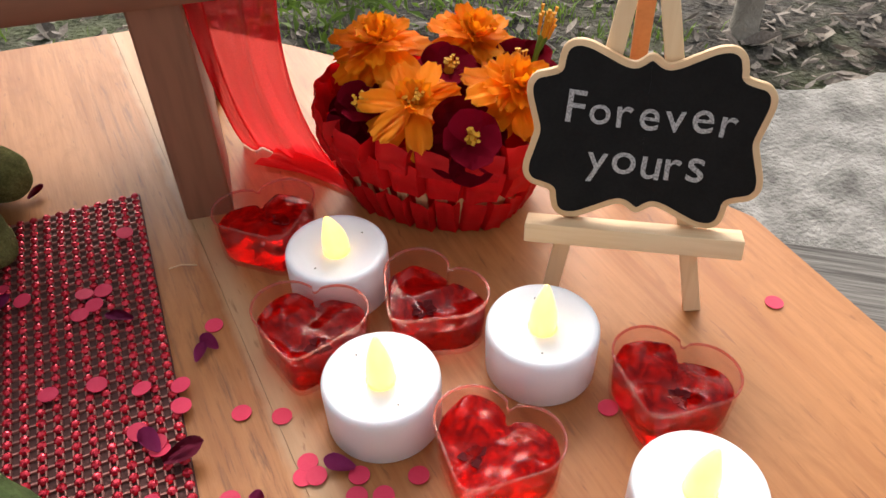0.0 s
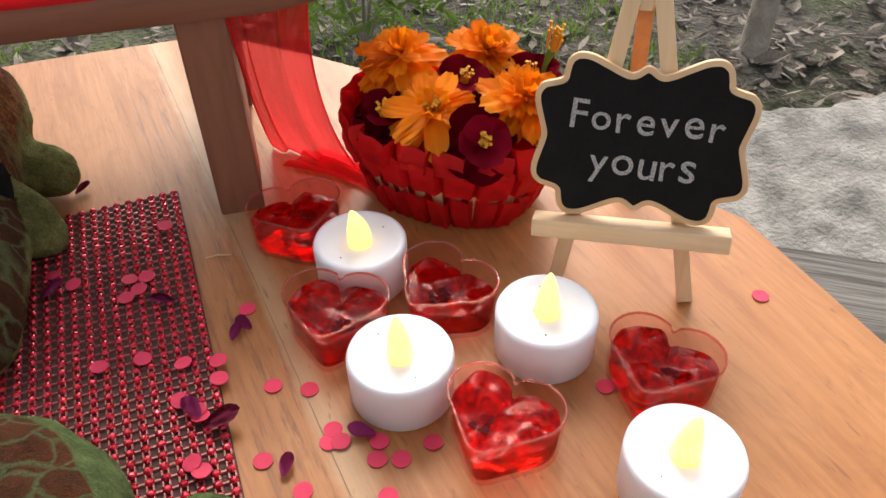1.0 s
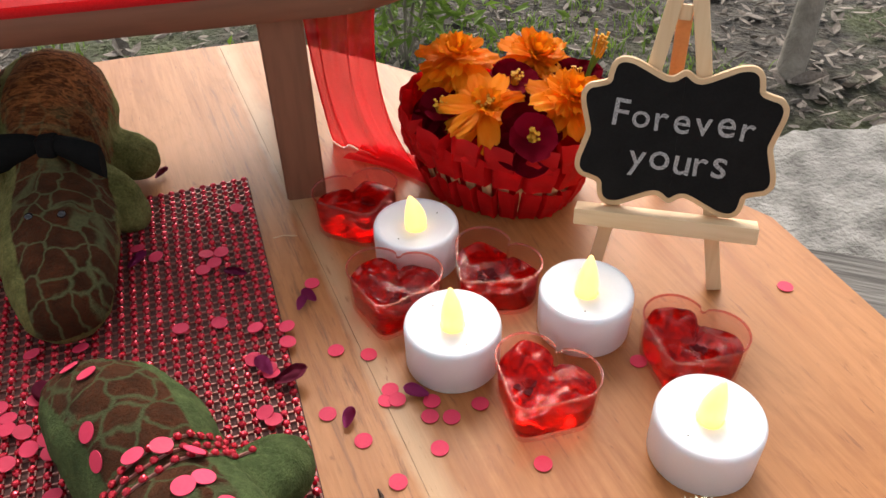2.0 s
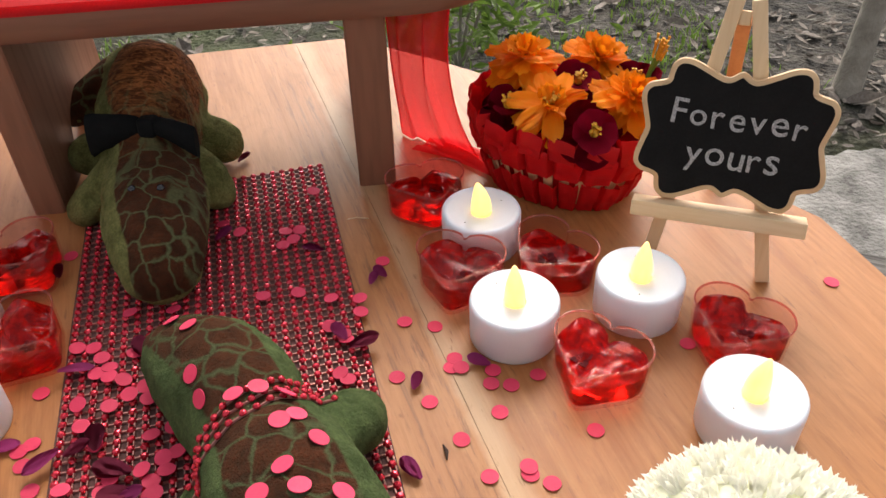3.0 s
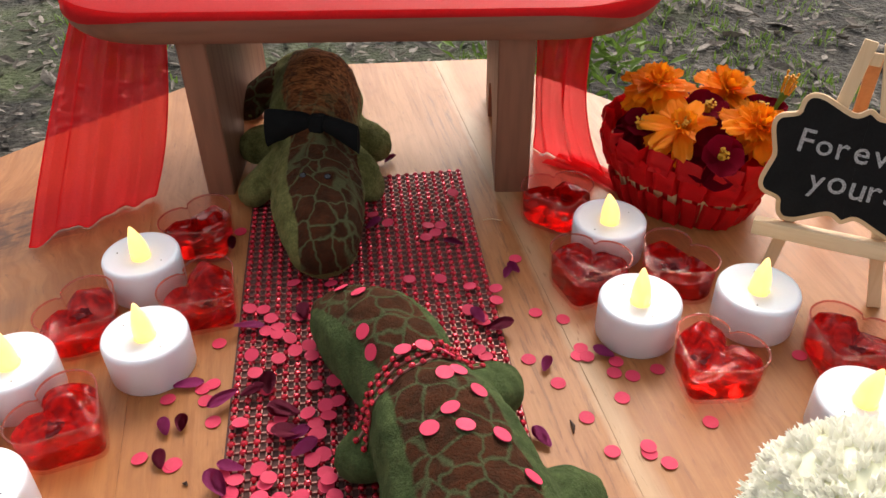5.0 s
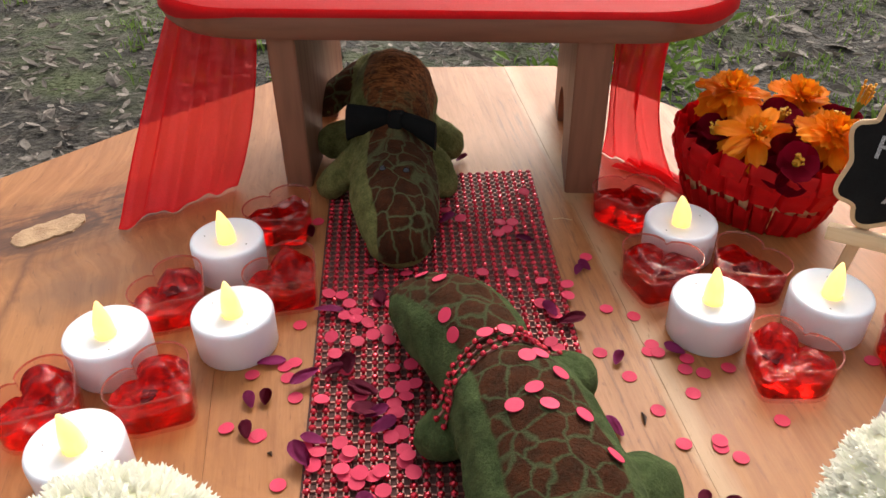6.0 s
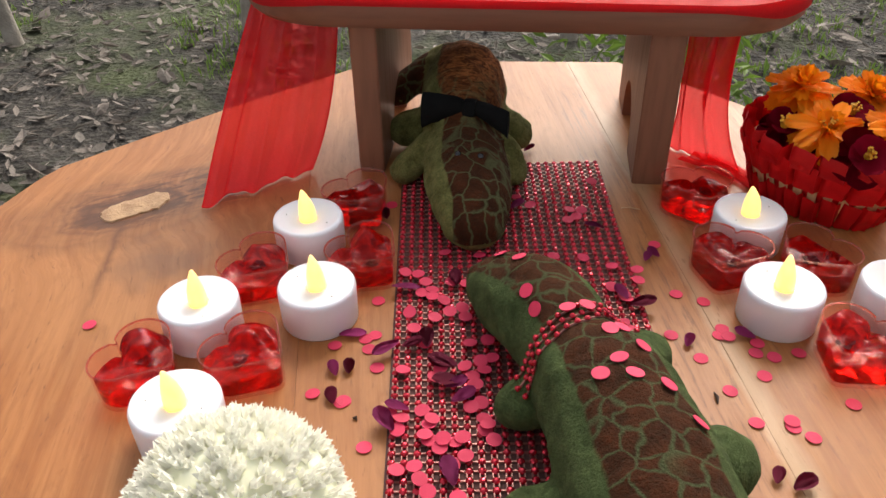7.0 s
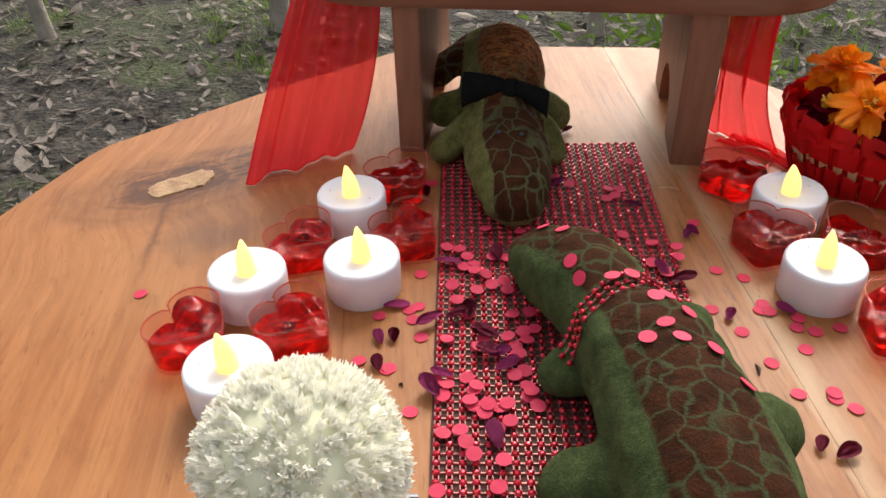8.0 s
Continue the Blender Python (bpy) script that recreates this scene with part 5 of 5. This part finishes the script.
velvet_flower((0.0960, 0.3235, 0.0485), 26, -10, 21, 0.70)
velvet_flower((0.1345, 0.3350, 0.0520), 22, 0, 22, 0.82)
velvet_flower((0.1305, 0.2900, 0.0500), 42, 0, 23, 0.84)
velvet_flower((0.1670, 0.3360, 0.0480), 10, -60, 24, 0.85)
velvet_flower((0.1120, 0.3290, 0.0440), 15, 40, 25, 0.8)
velvet_flower((0.1480, 0.3220, 0.0440), 15, 60, 26, 0.8)


def flower_bud():
    root = thing("flower_bud", pose(0.167, 0.3265, 0.052, 6, 10, 0), "small yellow-orange flower bud on a short stalk", "flower")
    bm = bmesh.new()
    tube(bm, [(0, 0, -0.012), (0, 0, 0.010), (0.001, 0, 0.018)], [0.0010, 0.0012, 0.0022], 7)
    part("stalk", bm, M_GRASS, root)
    stamens(root, (0.001, 0, 0.018), 18, 0.0030, 0.011, random.Random(6))


flower_bud()


# ---- easel with chalkboard ----
E_YAW, E_LEAN = radians(-27), radians(18)
e_u = Vector((math.cos(E_YAW), math.sin(E_YAW), 0))
e_b = Vector((-math.sin(E_YAW), math.cos(E_YAW), 0))
e_v = Vector((0, 0, 1)) * math.cos(E_LEAN) + e_b * math.sin(E_LEAN)
e_n = e_u.cross(e_v)                      # towards the viewer
E_O = Vector((0.181, 0.251, 0.027))
E_M = Matrix.Translation(E_O) @ Matrix((e_u, -e_n, e_v)).transposed().to_4x4()


def stick(bm, p, q, w, d, bevel=0.0006):
    p, q = Vector(p), Vector(q)
    z = (q - p).normalized()
    y = Vector((0, 1, 0))
    x = y.cross(z).normalized()
    y = z.cross(x)
    m = Matrix.Translation((p + q) / 2) @ Matrix((x, y, z)).transposed().to_4x4()
    return box(bm, (w, d, (q - p).length), m, bevel)


def build_easel():
    root = thing("easel", E_M, "small pale pine tabletop easel", "easel")
    for p, q in (((0.0262, 0, -0.0284), (-0.0020, 0, 0.0945)), ((-0.0270, 0, -0.0284), (-0.0105, 0, 0.0945))):
        part("front_leg", stick(bmesh.new(), p, q, 0.0062, 0.0052), M_PINE, root)
    down = E_M.inverted() @ (E_O + e_b * 0.082 + e_u * -0.004 + Vector((0, 0, -0.0268)))
    part("back_leg", stick(bmesh.new(), (-0.0062, 0.0045, 0.086), down, 0.0062, 0.0050), M_ORANGE_WOOD, root, "orange-stained rear leg")
    part("top_block", stick(bmesh.new(), (-0.0062, 0.001, 0.0835), (-0.0062, 0.001, 0.0895), 0.0050, 0.0050), M_PINE, root)
    bm = bmesh.new()
    box(bm, (0.0755, 0.0110, 0.0072), Matrix.Translation((-0.0002, -0.0078, 0.0010)) @ Matrix.Rotation(radians(-2.3), 4, "Y"), 0.0006)
    part("ledge", bm, M_PINE_X, root, "pale pine ledge")


build_easel()


def build_board():
    tilt = Matrix.Rotation(radians(-2.0), 4, "Y")
    root = thing("chalkboard", E_M @ Matrix.Translation((-0.0010, -0.0050, 0.0372)) @ tilt, "small scalloped black chalkboard with a plywood edge", "sign")
    quad = [(0.0012, 0.0276), (0.0050, 0.0252), (0.0085, 0.0258), (0.0140, 0.0284), (0.0205, 0.0312), (0.0258, 0.0314), (0.0292, 0.0288), (0.0304, 0.0245), (0.0308, 0.0222), (0.0335, 0.0211), (0.0378, 0.0198), (0.0404, 0.0166), (0.0406, 0.0122), (0.0390, 0.0062), (0.0376, 0.0012)]
    ring = quad + [(x, -z) for x, z in quad[::-1]]
    ring = ring + [(-x, -z) for x, z in ring]
    ring = spline(ring, 4)
    bm = bmesh.new()
    rings = [[Vector((p.x * s, y, p.y * s)) for p in ring] for s, y in ((0.99, 0.0016), (1.0, 0.0012), (1.0, -0.0012), (0.99, -0.0016))]
    loft(bm, rings, cap=True)
    part("plywood_edge", bm, M_PLY, root, "pale laser-cut plywood edge", sharp=50)
    bm = bmesh.new()
    face = []
    for k, p in enumerate(ring):
        way = (ring[(k + 1) % len(ring)] - ring[k - 1]).normalized()
        inward = Vector((way.y, -way.x))
        if (p + inward * 0.001).length > p.length:
            inward = -inward
        face.append(Vector((p.x + inward.x * 0.0023, 0, p.y + inward.y * 0.0023)))
    loft(bm, [[q + Vector((0, y, 0)) for q in face] for y in (-0.0010, -0.0019)], cap=True)
    panel = part("panel", bm, M_SLATE, root, "matt black chalkboard panel")
    rng = random.Random(2)
    for word, x0, z0, size in (("Forever", -0.0270, 0.0034, 0.0152), ("yours", -0.0185, -0.0136, 0.0166)):
        x = x0
        for k, ch in enumerate(word):
            cu = bpy.data.curves.new("letter", "FONT")
            cu.body, cu.size, cu.extrude, cu.offset = ch, size * rng.uniform(0.92, 1.08), 0.00008, 0.00008
            tmp = new("letter", cu)
            bpy.context.view_layer.update()
            me = bpy.data.meshes.new_from_object(tmp.evaluated_get(bpy.context.evaluated_depsgraph_get()))
            bpy.data.objects.remove(tmp)
            wid = max(v.co.x for v in me.vertices) - min(v.co.x for v in me.vertices)
            lo = min(v.co.x for v in me.vertices)
            me.name = "letter"
            me.materials.clear()
            me.materials.append(M_CHALK)
            ob = new("letter", me)
            ob.parent = panel
            ob.matrix_basis = Matrix.Translation((x - lo, -0.00205, z0 + rng.uniform(-0.0005, 0.0005) - 0.0002 * k)) @ Matrix.Rotation(radians(90), 4, "X") @ Matrix.Rotation(radians(rng.uniform(-5, 3)), 4, "Z")
            x += wid + (0.0021 if word[0] == 'F' else 0.0017)


build_board()


# ---- white pompom flowers ----
def pompom(at, r, label, seed):
    rng = random.Random(seed)
    root = thing("pompom_flower", Matrix.Translation((at[0], at[1], 0)), label, "flower", "pompom flowers")
    c = Vector((0, 0, at[2]))
    verts, faces = [], []
    n = 1050
    for i in range(n):
        z = 1 - 1.72 * (i + 0.5) / n
        a = i * 2.399963 + rng.uniform(-0.3, 0.3)
        s = math.sqrt(max(0, 1 - z * z))
        d = Vector((s * math.cos(a), s * math.sin(a), z))
        d = (d + Vector((rng.gauss(0, 0.055), rng.gauss(0, 0.055), rng.gauss(0, 0.055)))).normalized()
        t = d.cross(Vector((rng.gauss(0, 1), rng.gauss(0, 1), rng.gauss(0, 1)))).normalized()
        u = d.cross(t)
        ln = r * (0.965 + 0.035 * noise.noise(d * 5.5) + rng.uniform(-0.035, 0.035))
        w = r * rng.uniform(0.030, 0.042)
        bend = u * r * rng.uniform(-0.06, 0.06)
        b = len(verts)
        for f, ww, k in ((0.45, 0.7, 0.0), (0.75, 0.85, 0.3), (0.90, 1.2, 0.75)):
            for e in range(5):
                q = 2 * math.pi * e / 5
                verts.append(c + d * ln * f + bend * k + (t * math.cos(q) + u * math.sin(q)) * w * ww)
        for q in range(2):
            for e in range(5):
                g = (e + 1) % 5
                faces.append((b + 5 * q + e, b + 5 * q + g, b + 5 * q + 5 + g, b + 5 * q + 5 + e))
        # flared mouth of pointed lobes
        mouth = len(verts)
        verts.append(c + d * ln * 0.965 + bend)
        for e in range(5):
            q = 2 * math.pi * (e + 0.5) / 5
            far = rng.uniform(1.2, 1.7)
            verts.append(c + d * ln * rng.uniform(0.965, 1.015) + bend + (t * math.cos(q) + u * math.sin(q)) * w * far)
            g = (e + 1) % 5
            faces += [(b + 10 + e, b + 10 + g, mouth + 1 + e), (mouth, b + 10 + e, mouth + 1 + e), (mouth, mouth + 1 + e, b + 10 + g)]
    me = bpy.data.meshes.new("florets")
    me.from_pydata(verts, [], faces)
    me.materials.append(M_POM)
    tagged(part("florets", me, M_POM, root, "dense frilled cream-white florets"), kind="stuff")
    bm = bmesh.new()
    bmesh.ops.create_icosphere(bm, subdivisions=3, radius=r * 0.87, matrix=Matrix.Translation(c))
    part("core", bm, M_POM_CORE, root)
    bm = bmesh.new()
    lathe(bm, [(0, 0), (0.0022, 0), (0.0020, at[2] - 0.3 * r), (0, at[2] - 0.3 * r)], 10)
    part("stem", bm, M_GRASS, root, "green stem")
    # wire ring stand under the bloom
    bm = bmesh.new()
    m = 40
    tube(bm, [(0.036 * math.cos(2 * math.pi * k / m), 0.036 * math.sin(2 * math.pi * k / m), 0.0012) for k in range(m + 1)], [0.0011] * (m + 1), 8)
    for a in (2.6, 4.7, 0.5):
        tube(bm, [(0.036 * math.cos(a), 0.036 * math.sin(a), 0.0012), (0.034 * math.cos(a), 0.034 * math.sin(a), at[2] * 0.55), (0.026 * math.cos(a), 0.026 * math.sin(a), at[2] * 0.6)], [0.0011] * 3, 8)
    part("wire_stand", bm, M_STEEL, root, "bright steel wire stand")


pompom((-0.122, 0.027, 0.0691), 0.0338, "round cream-white pompom flower beside the tealight", 3)
pompom((0.1043, 0.0582, 0.0679), 0.0350, "round cream-white pompom flower on the table corner", 8)


# ---- confetti and fallen petals ----
def confetti_mesh():
    bm = bmesh.new()
    lathe(bm, [(0, 0), (0.0034, 0), (0.0034, 0.00028), (0, 0.00028)], 20)
    return finish(bm, M_CONFETTI, "confetti", False)


CONF = confetti_mesh()
conf_rng = random.Random(77)


def confetti(x, y, z, normal=None, tilt=0.12, scale=1.0):
    ob = new("confetti", CONF)
    turn = (normal.to_track_quat("Z", "Y").to_matrix().to_4x4() if normal else Matrix()) @ Euler((conf_rng.gauss(0, tilt), conf_rng.gauss(0, tilt), conf_rng.uniform(0, 6))).to_matrix().to_4x4()
    ob.matrix_basis = Matrix.Translation((x, y, z)) @ turn @ Matrix.Diagonal((scale, scale, 1, 1))
    return tagged(ob, LABEL, "confetti", "pink confetti")


LABEL = "round pink paper confetti dot lying on the table"
for x, y in [(0.026, 0.271), (0.231, 0.225), (0.152, 0.197), (0.033, 0.228), (0.046, 0.223), (0.052, 0.203), (0.050, 0.198), (0.054, 0.197), (0.067, 0.194), (0.065, 0.187), (0.073, 0.185), (0.085, 0.189), (0.027, 0.196), (0.039, 0.181),
             (0.066, 0.172), (0.049, 0.161), (0.057, 0.143), (0.072, 0.145), (0.072, 0.142), (0.079, 0.137), (0.101, 0.158)]:
    confetti(x, y, 0.0004 + (0.0006 if (x, y) in ((0.054, 0.197), (0.072, 0.145)) else 0), tilt=0.03)
for x, y in [(-0.135, 0.295), (-0.127, 0.298), (-0.134, 0.173), (-0.119, 0.208), (-0.137, 0.141), (-0.123, 0.137), (-0.260, 0.176), (-0.120, 0.179), (-0.116, 0.182), (-0.117, 0.172), (-0.111, 0.160), (-0.122, 0.138), (-0.108, 0.113)]:
    confetti(x, y, 0.0005, tilt=0.05)
LABEL = "round pink paper confetti dot lying on the jewelled runner"
for x, y in [(-0.007, 0.331), (-0.021, 0.298), (-0.017, 0.291), (-0.014, 0.298), (-0.022, 0.287), (-0.053, 0.309), (-0.044, 0.301), (-0.030, 0.251), (-0.014, 0.251), (0.001, 0.245), (0.000, 0.227), (0.006, 0.221), (0.007, 0.218), (0.014, 0.243), (0.014, 0.234), (0.004, 0.199), (0.007, 0.195)]:
    confetti(x, y, 0.0036, tilt=0.10)
for x, y in [(-0.108, 0.229), (-0.101, 0.228), (-0.089, 0.248), (-0.083, 0.223), (-0.096, 0.221), (-0.092, 0.216), (-0.097, 0.213), (-0.091, 0.210), (-0.085, 0.208), (-0.075, 0.223), (-0.070, 0.248), (-0.075, 0.202), (-0.081, 0.199),
             (-0.073, 0.196), (-0.088, 0.194), (-0.101, 0.197), (-0.097, 0.185), (-0.090, 0.176), (-0.069, 0.177), (-0.061, 0.180), (-0.063, 0.166), (-0.058, 0.168), (-0.070, 0.161), (-0.066, 0.156), (-0.061, 0.160)]:
    confetti(x, y, 0.0036 + 0.0012 * conf_rng.random(), tilt=0.14)
for x, y in [(-0.065, 0.149), (-0.083, 0.153), (-0.098, 0.156), (-0.081, 0.159), (-0.100, 0.129), (-0.094, 0.127), (-0.095, 0.121), (-0.086, 0.133), (-0.082, 0.126), (-0.081, 0.117), (-0.076, 0.113), (-0.070, 0.117), (-0.065, 0.110),
             (-0.070, 0.105), (-0.092, 0.100), (-0.059, 0.131), (-0.058, 0.125), (-0.054, 0.119), (-0.061, 0.140), (-0.065, 0.137)]:
    confetti(x, y, 0.0036 + 0.0012 * conf_rng.random(), tilt=0.14)
for x, y in [(-0.085, 0.102), (-0.082, 0.096), (-0.078, 0.090), (-0.066, 0.089), (-0.057, 0.127), (-0.067, 0.119), (-0.075, 0.117), (-0.081, 0.128), (-0.083, 0.119), (-0.064, 0.150), (-0.067, 0.076), (-0.090, 0.071)]:
    confetti(x, y, 0.0044 + 0.0012 * conf_rng.random(), tilt=0.14)
LABEL = "round pink paper confetti dot lying on the plush crocodile"
for x, y in [(-0.044, 0.167), (-0.040, 0.156), (-0.011, 0.134), (-0.006, 0.137), (0.001, 0.126), (-0.009, 0.115), (-0.016, 0.107), (-0.004, 0.107), (0.008, 0.105), (0.017, 0.089), (-0.057, 0.203), (-0.048, 0.193), (-0.027, 0.150), (-0.019, 0.152), (-0.010, 0.150)]:
    hit_, nor_ = drop_on(TOY_B, x, y)
    if hit_:
        confetti(hit_.x, hit_.y, hit_.z + (0.0030 if 0.148 <= y <= 0.153 else 0.0008), nor_, 0.08)


FALLEN = [petal_mesh("petal", 0.0122, 0.0034, -0.08, 0.10, M_PURPLE, point=0.5), petal_mesh("petal", 0.0118, 0.0038, -0.12, 0.12, M_DARKPETAL, point=0.5), petal_mesh("petal", 0.0148, 0.0034, 0.10, 0.06, M_PURPLE, point=0.6)]


def fallen(x, y, z, yaw, kind, s, label):
    ob = new("fallen_petal", FALLEN[kind])
    ob.matrix_basis = pose(x, y, z, 4, conf_rng.uniform(-12, 12), yaw) @ Matrix.Diagonal((s, s, s, 1)) @ Matrix.Translation((0, -0.007, 0))
    tagged(ob, label, "petal", "fallen petals")


for x, y, yaw, kind, s in [(-0.131, 0.157, 25, 0, 0.8), (-0.124, 0.159, 10, 1, 0.75), (-0.128, 0.140, 20, 1, 0.8), (-0.127, 0.181, -75, 2, 0.9), (0.060, 0.115, -20, 1, 0.7), (0.070, 0.112, -55, 1, 0.95), (0.024, 0.262, 35, 0, 0.75), (0.021, 0.258, -20, 0, 0.7),
                           (-0.046, 0.373, -40, 1, 0.8), (0.035, 0.192, -20, 0, 0.75), (0.061, 0.199, 60, 0, 0.85), (0.028, 0.150, 35, 0, 0.95)]:
    fallen(x, y, 0.0022, yaw, kind, s, "wilted purple flower petal lying on the table" if kind != 1 else "dark crimson flower petal lying on the table")
for x, y, yaw, kind, s in [(-0.102, 0.126, 40, 0, 1.15), (-0.098, 0.133, 80, 0, 0.9), (-0.071, 0.102, 20, 0, 1.15), (-0.068, 0.143, -50, 0, 1.0), (-0.072, 0.150, -60, 0, 0.9), (-0.082, 0.162, 80, 1, 1.2), (-0.078, 0.150, 100, 1, 1.2), (-0.090, 0.179, 10, 1, 1.0), (-0.095, 0.174, -60, 1, 0.9),
                           (-0.108, 0.170, 130, 2, 1.0), (-0.106, 0.216, -85, 2, 1.0), (-0.051, 0.299, -40, 0, 0.95), (-0.007, 0.281, 60, 2, 0.8), (0.016, 0.214, -75, 1, 1.15), (0.004, 0.222, 30, 0, 0.9), (-0.128, 0.282, 20, 1, 0.8), (-0.081, 0.226, 15, 1, 0.9)]:
    fallen(x, y, 0.0052, yaw, kind, s, "wilted purple flower petal lying on the jewelled runner" if kind != 1 else "dark crimson flower petal lying on the jewelled runner")


def husk(x, y, yaw, ln):
    bm = bmesh.new()
    tube(bm, [(0, -ln, 0.0006), (0.0006, 0, 0.0010), (0, ln, 0.0006)], [0.0003, 0.0009, 0.0003], 6)
    ob = part("seed_husk", bm, M_DEBRIS)
    ob.matrix_basis = pose(x, y, 0, 0, 0, yaw)
    tagged(ob, "tiny dark dry seed husk on the table", "husk", "husks")


husk(0.042, 0.156, 5, 0.0035)
husk(-0.115, 0.128, 60, 0.0012)


def straw():
    bm = bmesh.new()
    tube(bm, [(0, 0, 0.0006), (0.005, 0.001, 0.0009), (0.011, 0.0, 0.0006)], [0.0003] * 3, 5)
    ob = part("straw", bm, M_SPLINT)
    ob.matrix_basis = pose(0.010, 0.307, 0, 0, 0, -4)
    tagged(ob, "short pale dry straw on the table", "straw")


straw()
